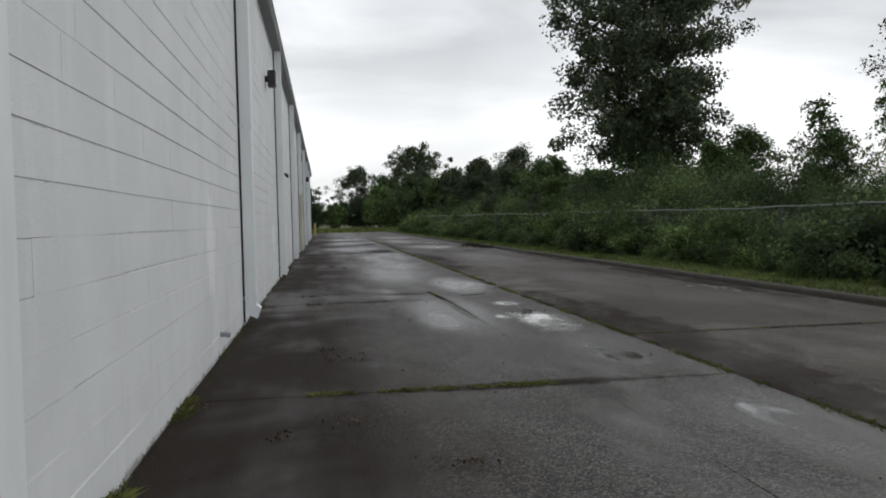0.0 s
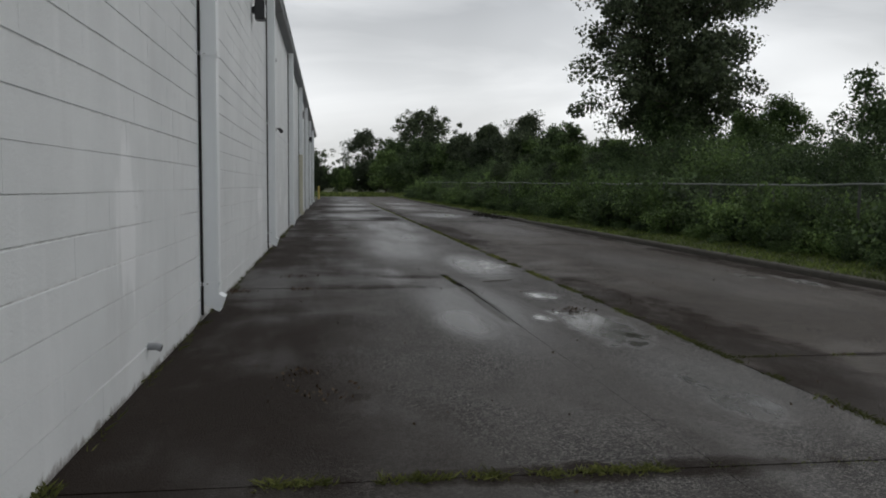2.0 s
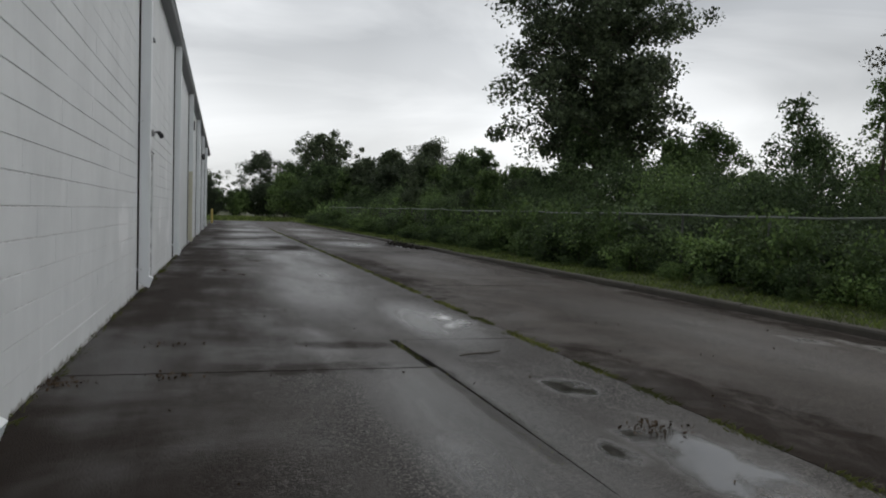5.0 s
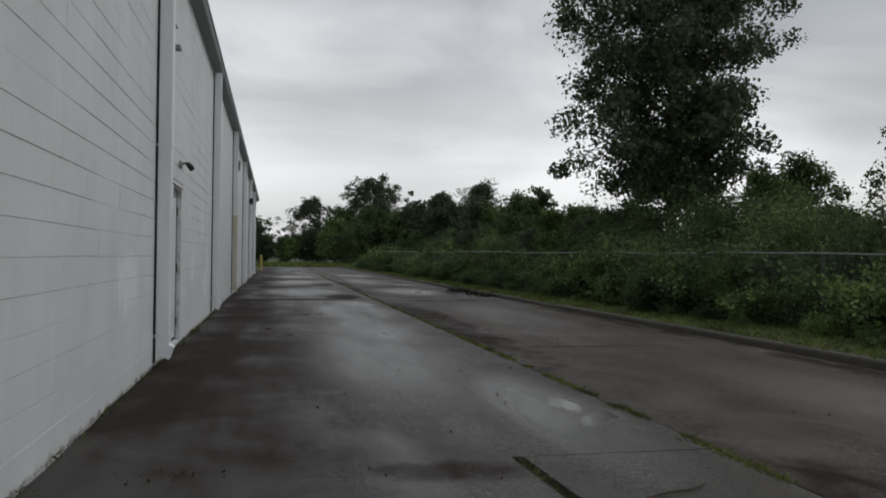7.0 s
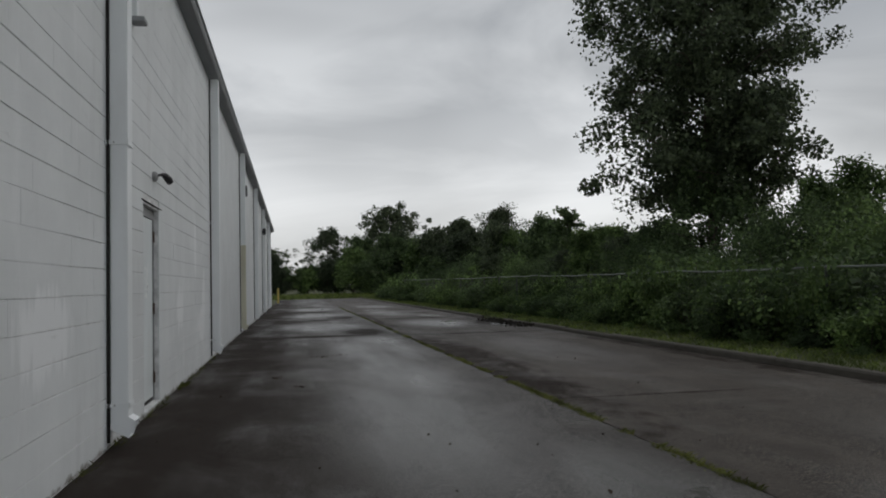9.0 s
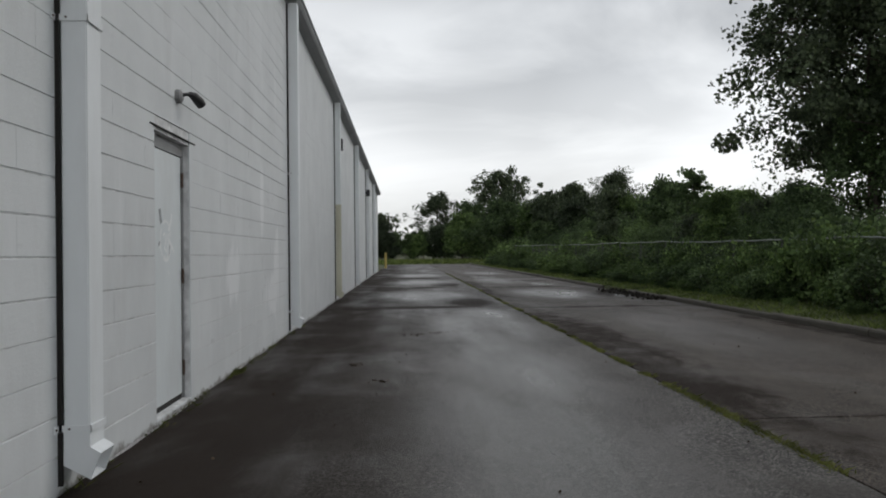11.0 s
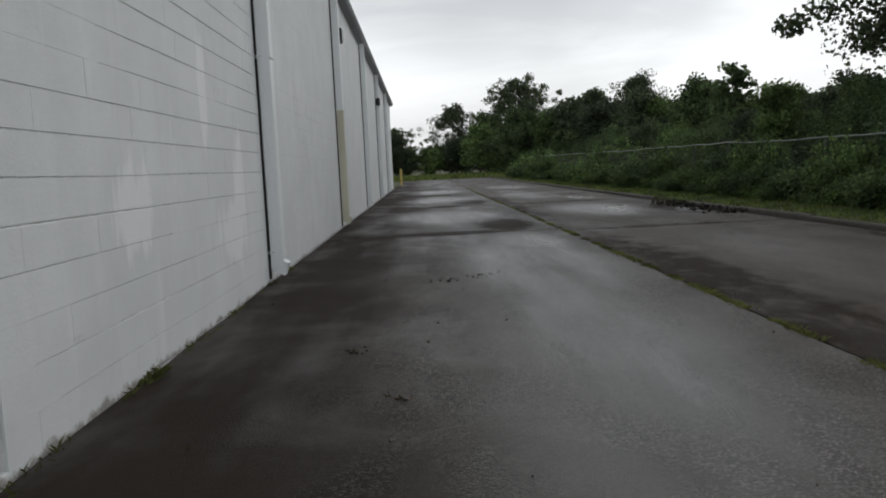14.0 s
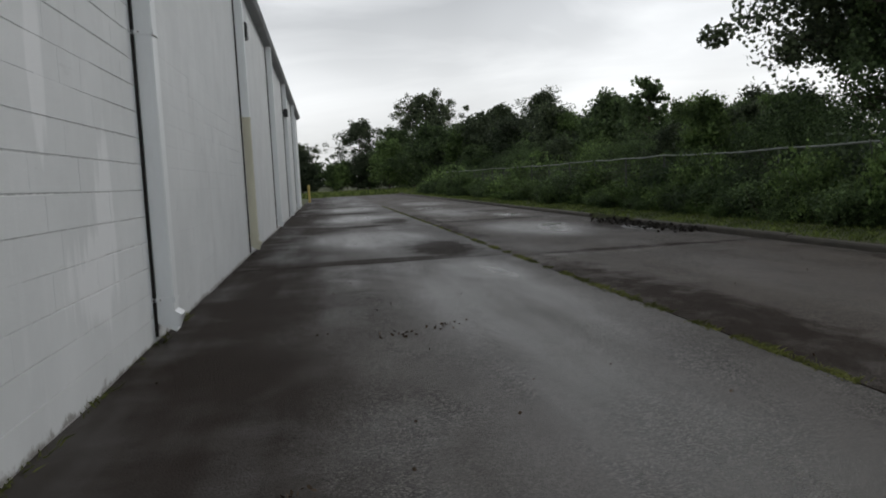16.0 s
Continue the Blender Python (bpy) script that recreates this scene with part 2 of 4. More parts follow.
def leaf_mat(name, dark, light, odd, gloss=0.6):
    n = Nodes(name)
    r = n.island()
    c = n.mix(r, dark, light)
    c = n.mix(1.0, c, n.mix(n.piece(), (1.3, 1.35, 1.3), (3.3, 3.2, 2.9)), "MULTIPLY")
    c = n.mix(n.range(n.math("FRACT", n.math("MULTIPLY", r, 37.0)), 0.86, 1.0, 0.0, 0.7), c, odd)
    # Noise lays the dark tone in clumps, painting shaded hollows into the leaves.
    c = n.mix(n.range(n.noise(1.5, 4, 0.6), 0.42, 0.58, 0.0, 0.85), c, dark)
    n.end(c, gloss, 0.0, 0.22)
    tr = n.t.nodes.new("ShaderNodeBsdfTranslucent")
    n.link(n.mix(0.5, c, light), tr.inputs["Color"])
    ms = n.t.nodes.new("ShaderNodeMixShader")
    ms.inputs[0].default_value = 0.34
    n.link(n.b.outputs[0], ms.inputs[1])
    n.link(tr.outputs[0], ms.inputs[2])
    n.link(ms.outputs[0], n.t.nodes["Material Output"].inputs["Surface"])
    return n.mat


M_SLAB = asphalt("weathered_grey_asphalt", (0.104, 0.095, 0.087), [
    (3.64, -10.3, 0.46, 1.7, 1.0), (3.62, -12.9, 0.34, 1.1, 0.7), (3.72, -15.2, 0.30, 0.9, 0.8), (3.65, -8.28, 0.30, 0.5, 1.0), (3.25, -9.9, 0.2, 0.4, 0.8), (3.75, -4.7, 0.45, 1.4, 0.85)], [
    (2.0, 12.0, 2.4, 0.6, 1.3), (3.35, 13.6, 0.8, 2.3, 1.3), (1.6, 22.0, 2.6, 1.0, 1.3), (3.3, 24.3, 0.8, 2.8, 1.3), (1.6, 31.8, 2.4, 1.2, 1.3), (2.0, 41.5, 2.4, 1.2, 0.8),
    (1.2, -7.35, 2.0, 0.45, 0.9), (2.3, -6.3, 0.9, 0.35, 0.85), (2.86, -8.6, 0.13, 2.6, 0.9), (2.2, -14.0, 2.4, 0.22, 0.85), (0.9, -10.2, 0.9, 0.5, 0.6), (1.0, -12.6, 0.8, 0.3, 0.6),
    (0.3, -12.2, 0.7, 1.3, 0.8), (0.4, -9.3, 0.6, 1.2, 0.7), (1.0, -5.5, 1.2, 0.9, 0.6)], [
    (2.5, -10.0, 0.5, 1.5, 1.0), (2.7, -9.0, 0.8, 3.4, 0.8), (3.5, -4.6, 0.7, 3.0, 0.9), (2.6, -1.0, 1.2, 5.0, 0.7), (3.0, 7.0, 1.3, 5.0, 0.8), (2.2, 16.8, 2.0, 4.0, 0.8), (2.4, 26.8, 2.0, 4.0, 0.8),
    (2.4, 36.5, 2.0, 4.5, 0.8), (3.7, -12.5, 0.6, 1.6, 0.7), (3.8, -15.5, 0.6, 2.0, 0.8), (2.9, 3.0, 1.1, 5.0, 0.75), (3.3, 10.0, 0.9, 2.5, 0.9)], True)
M_LANE = asphalt("weathered_brown_asphalt", (0.082, 0.067, 0.055), [
    (6.85, -5.1, 0.35, 0.8, 0.6), (7.2, -6.5, 0.3, 0.7, 0.62), (7.65, -7.2, 0.28, 1.1, 0.6), (6.7, 18.3, 0.5, 1.1, 1.0),
    (7.7, 15.6, 0.4, 1.3, 0.9), (6.9, 24.0, 0.7, 1.8, 0.8), (5.6, 33.0, 0.9, 2.6, 0.7)], [
    (4.4, -12.0, 0.9, 9.0, 0.9), (4.4, 5.0, 0.9, 10.0, 0.85), (4.3, 22.0, 0.6, 12.0, 0.7), (6.0, 11.6, 2.6, 0.4, 0.8), (6.0, 21.8, 2.6, 0.7, 0.8), (7.9, 16.5, 1.3, 2.6, 1.0),
    (6.0, -11.75, 2.4, 0.14, 0.8), (8.0, 5.0, 0.35, 9.0, 0.75), (7.9, -5.0, 0.4, 7.0, 0.8), (6.5, 27.5, 1.6, 1.2, 0.7), (5.5, -0.1, 1.5, 0.15, 0.6)], [
    (6.4, -5.5, 1.2, 5.0, 0.4), (6.2, 6.0, 1.2, 6.0, 0.35), (6.0, 17.5, 1.6, 4.0, 0.8), (5.8, 28.0, 1.5, 5.0, 0.8), (6.2, 40.0, 1.6, 5.0, 0.8)], False, 0.20, 0.17)
M_BED = plain("dark_joint_soil", (0.035, 0.030, 0.024), 0.9, var=0.4, scale=20, bump=0.8)
M_GROUND = plain("grassy_soil", (0.0750, 0.085, 0.030), 0.95, var=0.45, scale=0.8, bump=0.8, dirt=(0.12, 0.11, 0.05), dirt_amount=0.6)
M_KERB = plain("worn_concrete_kerb", (0.088, 0.078, 0.062), 0.8, var=0.25, scale=3, bump=0.6, dirt=(0.06, 0.055, 0.04), dirt_amount=0.8)
M_BLOCK = block_paint()
M_JOINT = plain("painted_mortar", (0.71, 0.71, 0.71), 0.8, var=0.3, scale=9, bump=0.4)
M_STEEL = plain("white_painted_sheet_metal", (0.84, 0.865, 0.875), 0.42, var=0.05, scale=2.5, dirt=(0.52, 0.51, 0.48), dirt_amount=0.3, stretch=(1, 1, 0.25))
M_BEIGE = plain("yellowed_sheet_metal", (0.62, 0.60, 0.47), 0.5, var=0.08, scale=3, dirt=(0.40, 0.36, 0.26), dirt_amount=0.5, stretch=(1, 1, 0.3))
M_GUTTER = plain("dull_grey_gutter_metal", (0.30, 0.31, 0.32), 0.5, var=0.15, scale=1.5, dirt=(0.16, 0.15, 0.15), dirt_amount=0.7, stretch=(1, 0.5, 1))
M_DOOR = plain("white_door_paint", (0.78, 0.82, 0.83), 0.42, var=0.04, scale=3, bump=0.05, dirt=(0.55, 0.54, 0.52), dirt_amount=0.35, stretch=(1, 1, 0.4))
M_FRAME = plain("grey_door_frame", (0.25, 0.25, 0.25), 0.5, var=0.15, scale=8, dirt=(0.15, 0.11, 0.08), dirt_amount=0.7)
M_RUST = plain("rusty_hinge_steel", (0.10, 0.065, 0.045), 0.8, 0.3, var=0.4, scale=30)
M_BLACK = plain("black_painted_metal", (0.018, 0.018, 0.020), 0.45, var=0.3, scale=10)
# Near-black, painting the shade behind the downspouts, under the door and in the bore.
M_DARK = plain("dark_fill", (0.02, 0.018, 0.016), 0.9, var=0.2)
M_LENS = plain("clouded_lens", (0.45, 0.46, 0.45), 0.2, var=0.1)
M_SPRAY = plain("white_spray_paint", (0.93, 0.95, 0.95), 0.5, var=0.05, scale=20)
M_SMEAR = plain("grey_paint_smear", (0.34, 0.36, 0.37), 0.5, var=0.3, scale=30)
M_YELLOW = plain("faded_yellow_paint", (0.55, 0.42, 0.12), 0.55, var=0.15, scale=5, dirt=(0.4, 0.36, 0.25))
M_GALV = plain("dull_galvanised_steel", (0.21, 0.225, 0.20), 0.55, 0.2, var=0.2, scale=8)
M_POST = plain("stained_fence_post_steel", (0.10, 0.105, 0.09), 0.7, 0.1, var=0.3, scale=9)
M_WIRE = plain("dark_weathered_wire", (0.055, 0.058, 0.05), 0.8, 0.0, var=0.2)
M_ROOF = plain("grey_roof_sheet", (0.30, 0.30, 0.31), 0.6, var=0.15, scale=0.6)
M_BARK = plain("grey_brown_bark", (0.085, 0.070, 0.055), 0.9, var=0.4, scale=8, bump=0.9, stretch=(1, 1, 0.25))
M_PALE = plain("pale_bark", (0.30, 0.28, 0.24), 0.85, var=0.35, scale=7, bump=0.5)
M_STRAW = plain("dead_leaf_litter", (0.085, 0.058, 0.036), 0.9, var=0.5, scale=30)
M_LEAF_DARK = leaf_mat("cottonwood_leaves", (0.026, 0.036, 0.022), (0.068, 0.088, 0.050), (0.09, 0.10, 0.07))
M_LEAF_MID = leaf_mat("thicket_leaves", (0.026, 0.042, 0.020), (0.090, 0.132, 0.056), (0.13, 0.17, 0.07))
M_LEAF_LIGHT = leaf_mat("shrub_leaves", (0.036, 0.060, 0.022), (0.120, 0.178, 0.062), (0.18, 0.22, 0.07))
M_LEAF_BROWN = leaf_mat("reddish_leaves", (0.030, 0.032, 0.018), (0.0750, 0.0750, 0.036), (0.12, 0.09, 0.05))
M_GRASS = leaf_mat("verge_grass", (0.042, 0.062, 0.018), (0.110, 0.140, 0.040), (0.20, 0.19, 0.08), 0.6)
M_MOSS = leaf_mat("joint_weeds", (0.050, 0.060, 0.018), (0.130, 0.140, 0.045), (0.20, 0.16, 0.07), 0.7)

# ---- building helpers ----


def mesh_from(name, verts, faces, material, smooth=False):
    me = bpy.data.meshes.new(name)
    me.from_pydata([tuple(v) for v in verts], [], [tuple(f) for f in faces])
    me.materials.append(material)
    if smooth:
        me.polygons.foreach_set("use_smooth", [True] * len(me.polygons))
    me.update()
    return me


def part(name, bm, material, parent=None, label="", at=None, smooth=False):
    """Links a bmesh, or finished mesh data, as one mesh object under a thing or a part."""
    if isinstance(bm, bmesh.types.BMesh):
        me = bpy.data.meshes.new(name)
        bm.normal_update()
        bm.to_mesh(me)
        bm.free()
        me.materials.append(material)
        if smooth:
            me.polygons.foreach_set("use_smooth", [True] * len(me.polygons))
    else:
        me = bm
    ob = new(name, me)
    if parent is not None:
        ob.parent = parent
    if at is not None:
        ob.matrix_basis = at
    if label:
        ob["label"] = label
    return ob


def thing(name, m, label, category, group="", kind=""):
    ob = new(name)
    ob.empty_display_size = 0.1
    ob.matrix_basis = m
    return tagged(ob, label, category, group, kind)


def box(bm, a, b, bevel=0.0):
    """A box between two corners, with its edges rounded off."""
    r = bmesh.ops.create_cube(bm, size=1.0)
    for v in r["verts"]:
        v.co = Vector([(a[i] + b[i]) / 2 + v.co[i] * (b[i] - a[i]) for i in range(3)])
    if bevel:
        es = list({e for v in r["verts"] for e in v.link_edges})
        bmesh.ops.bevel(bm, geom=es, offset=bevel, segments=2, affect="EDGES")
    return bm


def boxed(a, b, bevel=0.0):
    return box(bmesh.new(), a, b, bevel)


def sweep(profile, y0, y1):
    """A closed profile in x and z drawn out along y."""
    bm = bmesh.new()
    rings = [[bm.verts.new((x, y, z)) for x, z in profile] for y in (y0, y1)]
    k = len(profile)
    for i in range(k):
        bm.faces.new((rings[0][i], rings[0][(i + 1) % k], rings[1][(i + 1) % k], rings[1][i]))
    bm.faces.new(rings[0][::-1])
    bm.faces.new(rings[1])
    bmesh.ops.recalc_face_normals(bm, faces=bm.faces)
    return bm


def tube(bm, pts, radii, sides=7, caps=True):
    """A tapered tube along a line of points."""
    rings = []
    for i, p in enumerate(pts):
        p = Vector(p)
        d = (Vector(pts[min(i + 1, len(pts) - 1)]) - Vector(pts[max(i - 1, 0)])).normalized()
        u = d.orthogonal().normalized()
        if abs(d.z) < 0.99:
            u = d.cross(Vector((0, 0, 1))).normalized()
        w = d.cross(u)
        rings.append([bm.verts.new(p + radii[i] * (math.cos(a) * u + math.sin(a) * w)) for a in [2 * math.pi * k / sides for k in range(sides)]])
    for r0, r1 in zip(rings, rings[1:]):
        for k in range(sides):
            bm.faces.new((r0[k], r0[(k + 1) % sides], r1[(k + 1) % sides], r1[k]))
    if caps:
        bm.faces.new(rings[0][::-1])
        bm.faces.new(rings[-1])
    return bm


def tubed(pts, radii, sides=7):
    return tube(bmesh.new(), pts, radii, sides)


def leaves(name, centres, size, material, rng, aspect=0.78, droop=0.3):
    """One mesh of many small folded leaves round the given centres."""
    n = len(centres)
    u = rng.normal(size=(n, 3))
    u[:, 2] -= droop
    u /= np.linalg.norm(u, axis=1)[:, None]
    v = np.cross(u, rng.normal(size=(n, 3)))
    v /= np.linalg.norm(v, axis=1)[:, None] + 1e-9
    w = np.cross(u, v)
    s = (size * rng.uniform(0.6, 1.35, n))[:, None]
    co = np.empty((n, 4, 3))
    co[:, 0] = centres - u * s * 0.5
    co[:, 1] = centres + v * s * aspect * 0.5 + w * s * 0.10 - u * s * 0.08
    co[:, 2] = centres + u * s * 0.5
    co[:, 3] = centres - v * s * aspect * 0.5 + w * s * 0.10 - u * s * 0.08
    me = bpy.data.meshes.new(name)
    me.vertices.add(n * 4)
    me.vertices.foreach_set("co", co.ravel())
    me.loops.add(n * 4)
    me.loops.foreach_set("vertex_index", np.arange(n * 4, dtype=np.int32))
    me.polygons.add(n)
    me.polygons.foreach_set("loop_start", np.arange(0, n * 4, 4, dtype=np.int32))
    me.polygons.foreach_set("loop_total", np.full(n, 4, dtype=np.int32))
    me.materials.append(material)
    me.update(calc_edges=True)
    me.validate()
    return me


def blades(name, xy, z, height, width, material, rng, lean=0.5):
    """One mesh of grass blades, each a bent triangle pair."""
    n = len(xy)
    a = rng.uniform(0, 2 * math.pi, n)
    h = height * rng.uniform(0.5, 1.4, n)
    d = np.stack([np.cos(a), np.sin(a)], 1)
    t = rng.normal(0, lean, (n, 2)) * h[:, None]
    co = np.zeros((n, 4, 3))
    co[:, 0, :2], co[:, 1, :2] = xy - d * width / 2, xy + d * width / 2
    co[:, 2, :2], co[:, 3, :2] = xy + t * 0.35 + d * width * 0.4, xy + t
    co[:, :, 2] = z
    co[:, 2, 2] += h * 0.6
    co[:, 3, 2] += h
    me = bpy.data.meshes.new(name)
    me.vertices.add(n * 4)
    me.vertices.foreach_set("co", co.ravel())
    idx = (np.arange(n)[:, None] * 4 + np.array([0, 1, 2, 0, 2, 3])).astype(np.int32).ravel()
    me.loops.add(n * 6)
    me.loops.foreach_set("vertex_index", idx)
    me.polygons.add(n * 2)
    me.polygons.foreach_set("loop_start", np.arange(0, n * 6, 3, dtype=np.int32))
    me.polygons.foreach_set("loop_total", np.full(n * 2, 3, dtype=np.int32))
    me.materials.append(material)
    me.update(calc_edges=True)
    me.validate()
    return me


# ---- the ground ----
SEAM, KERB = 4.15, 8.20
WALL_END, WALL_TOP = 47.6, 5.12
ROAD_END = 76.0


def build_ground():
    xs = [-900, -200, -60, 0, 4, KERB + 0.05, KERB + 0.10, 11, 20, 60, 200, 900]
    ys = [-900, -200, -60, -20, 0, 20, 40, 60, 76, 78, 100, 150, 300, 1500]
    verts, faces = [], []
    for y in ys:
        for x in xs:
            z = -0.05 if y < 77 else 0.02
            if x > KERB + 0.06:
                z = 0.09 + 0.004 * min(60, x - KERB)
            verts.append((x, y, z))
    k = len(xs)
    for j in range(len(ys) - 1):
        for i in range(k - 1):
            faces.append((j * k + i, j * k + i + 1, (j + 1) * k + i + 1, (j + 1) * k + i))
    tagged(part("ground", mesh_from("ground", verts, faces, M_GROUND), M_GROUND), "rough grassy soil reaching to the far trees", "ground", kind="structure")


def ragged(p, q, rng, amount):
    """Points from p up to q (without q) with a slightly broken edge."""
    d = Vector(q) - Vector(p)
    n = max(2, int(d.length / 0.22))
    side = Vector((-d.y, d.x)).normalized()
    out = [Vector(p)]
    drift = 0.0
    for i in range(1, n):
        drift = drift * 0.8 + rng.uniform(-amount, amount)
        out.append(Vector(p) + d * (i / n) + side * drift * min(1, i / 3, (n - i) / 3))
    return out


def slab(name, corners, material, parent, rng, top=0.0, rough=0.007, arris=0.006):
    """A pavement slab with a broken outline and rounded arris."""
    ring = []
    for a, b in zip(corners, corners[1:] + corners[:1]):
        ring += ragged(a, b, rng, rough)
    mid = sum(ring, Vector((0, 0))) / len(ring)
    n = len(ring)
    verts = [(p.x, p.y, top - 0.06) for p in ring] + [(p.x, p.y, top - 0.012) for p in ring]
    verts += [(p.x + arris * (1 if mid.x > p.x else -1), p.y + arris * (1 if mid.y > p.y else -1), top) for p in ring]
    faces = [tuple(range(2 * n, 3 * n))]
    for lvl in (0, 1):
        for i in range(n):
            j = (i + 1) % n
            faces.append((lvl * n + i, lvl * n + j, (lvl + 1) * n + j, (lvl + 1) * n + i))
    return part(name, mesh_from(name, verts, faces, material), material, parent)


def build_pavement():
    rng = random.Random(4)
    base = part("pavement", boxed((0.0, -60, -0.10), (KERB, ROAD_END - 0.3, -0.035)), M_BED)
    tagged(base, "damp cracked asphalt yard paved in large slabs", "pavement", kind="structure")
    g, n = 0.012, 0.006
    rows = [-58, -27, -14.0, -7.45]
    for y0, y1 in zip(rows, rows[1:]):
        if y0 == -58:
            slab("slab", [(0.0, y0 + g), (SEAM - n, y0 + g), (SEAM - n, y1 - n), (0.0, y1 - n)], M_SLAB, base, rng)
        if y0 == -27:
            slab("slab", [(0.0, y0 + n), (2.96, y0 + n), (2.935, y1 - n), (0.0, y1 - n)], M_SLAB, base, rng, 0.0, 0.003, 0.002)
            slab("slab", [(2.963, y0 + n), (SEAM - n, y0 + n), (SEAM - n, y1 - n), (2.938, y1 - n)], M_SLAB, base, rng, -0.001, 0.003, 0.002)
    # the two slabs beside the long crack, which closes up towards the south
    slab("slab", [(0.0, -14 + n), (2.94, -14 + n), (2.905, -10.5), (2.86, -7.45 - g), (0.0, -7.45 - g)], M_SLAB, base, rng, 0.0, 0.002, 0.002)
    slab("slab", [(2.941, -14 + n), (SEAM - n, -14 + n), (SEAM - n, -6.05 - n), (2.835, -6.05 - n), (2.890, -7.45), (2.910, -10.3), (2.906, -10.5)], M_SLAB, base, rng, -0.001, 0.002, 0.002)
    slab("slab", [(0.0, -7.45 + g), (2.80, -7.45 + g), (2.76, -6.05), (SEAM - n, -6.05 + n), (SEAM - n, 11.75 - g), (0.0, 11.75 - g)], M_SLAB, base, rng)
    g = 0.028
    rows = [11.75, 21.8, 31.5, 41.5, 52.0, 64.0, ROAD_END]
    for i, (y0, y1) in enumerate(zip(rows, rows[1:])):
        slab("slab", [(0.0, y0 + g), (SEAM - n, y0 + g), (SEAM - n, y1 - g), (0.0, y1 - g)], M_SLAB, base, rng, -0.003 * (i % 2))
    rows = [-58, -34, -22.5, -11.75, -0.1, 11.6, 21.7, 33.0, 45.0, 60.0, ROAD_END]
    for i, (y0, y1) in enumerate(zip(rows, rows[1:])):
        slab("slab", [(SEAM + n, y0 + n), (KERB - 0.004, y0 + n), (KERB - 0.004, y1 - n), (SEAM + n, y1 - n)], M_LANE, base, rng, -0.006)
    return base


def build_kerb():
    rng = random.Random(8)
    kerb = thing("kerb", pose(KERB, 0, 0), "worn concrete kerb beside the grass verge, broken in places", "kerb", kind="structure")
    y = -40.0
    prof = [(0.0, -0.05), (0.0, 0.060), (0.014, 0.086), (0.035, 0.096), (0.105, 0.10), (0.12, 0.095), (0.12, -0.05)]
    while y < 74:
        length = 3.0
        if 14.0 < y < 17.2:
            y += length
            continue
        dz, dx = rng.uniform(-0.018, 0.006), rng.uniform(-0.012, 0.012)
        part("kerb_stone", sweep(prof, 0.006, length - 0.006), M_KERB, kerb, at=pose(dx, y, dz, 0, 0, rng.uniform(-0.25, 0.25)))
        y += length


# ---- the building ----
DOOR_Y0, DOOR_Y1, DOOR_Z0, DOOR_Z1 = 0.0, 0.93, 0.05, 2.13
SPOUTS = [-17.64] + [-1.62 + 8.13 * i for i in range(-1, 6)]


def build_shell():
    w = thing("wall_east", pose(0, 0, 0), "long white-painted concrete block wall, scuffed and stained", "wall", kind="structure")
    back = bmesh.new()
    box(back, (-0.20, -60, -0.10), (-0.009, DOOR_Y0, WALL_TOP))
    box(back, (-0.20, DOOR_Y1, -0.10), (-0.009, WALL_END - 0.01, WALL_TOP))
    box(back, (-0.20, DOOR_Y0, DOOR_Z1), (-0.009, DOOR_Y1, WALL_TOP))
    box(back, (-0.20, DOOR_Y0, -0.10), (-0.009, DOOR_Y1, DOOR_Z0 - 0.004))
    part("mortar_core", back, M_JOINT, w, "recessed painted mortar joints")
    others = bmesh.new()
    box(others, (-24, WALL_END - 0.21, -0.1), (-0.21, WALL_END - 0.012, WALL_TOP))
    box(others, (-24, -60, -0.1), (-0.21, -59.8, WALL_TOP))
    box(others, (-24, -59.8, -0.1), (-23.8, WALL_END - 0.21, WALL_TOP))
    tagged(part("wall_north", others, M_BLOCK), "white-painted block end and rear walls", "wall", kind="structure")
    tagged(part("roof", sweep([(-24.2, 5.16), (-12, 5.75), (0.02, 5.24), (0.02, 5.16)], -60, WALL_END), M_ROOF), "low grey sheet roof of the warehouse", "roof", kind="structure")
    return w


def build_gutter():
    g = thing("gutter", pose(0, 0, 0), "dull grey metal box gutter along the eaves", "gutter", kind="structure")
    prof = [(0.002, 5.06), (0.10, 5.075), (0.17, 5.10), (0.20, 5.15), (0.205, 5.225), (0.19, 5.225), (0.185, 5.16), (0.15, 5.125), (0.002, 5.10)]
    y = -60.0
    while y < WALL_END - 1:
        y1 = min(y + 6.1, WALL_END + 0.05)
        part("gutter_length", sweep(prof, y + 0.002, y1 - 0.002), M_GUTTER, g)
        part("joint_strap", sweep([(x + 0.004, z - 0.004) for x, z in prof[:5]] + [(x, z) for x, z in prof[4::-1]], y1 - 0.03, y1 + 0.03), M_GUTTER, g)
        y = y1
    part("drip_edge", sweep([(-0.05, 5.245), (0.215, 5.232), (0.222, 5.20), (0.226, 5.20), (0.220, 5.240), (-0.05, 5.252)], -60, WALL_END + 0.06), M_STEEL, g, "pale metal roof edge")


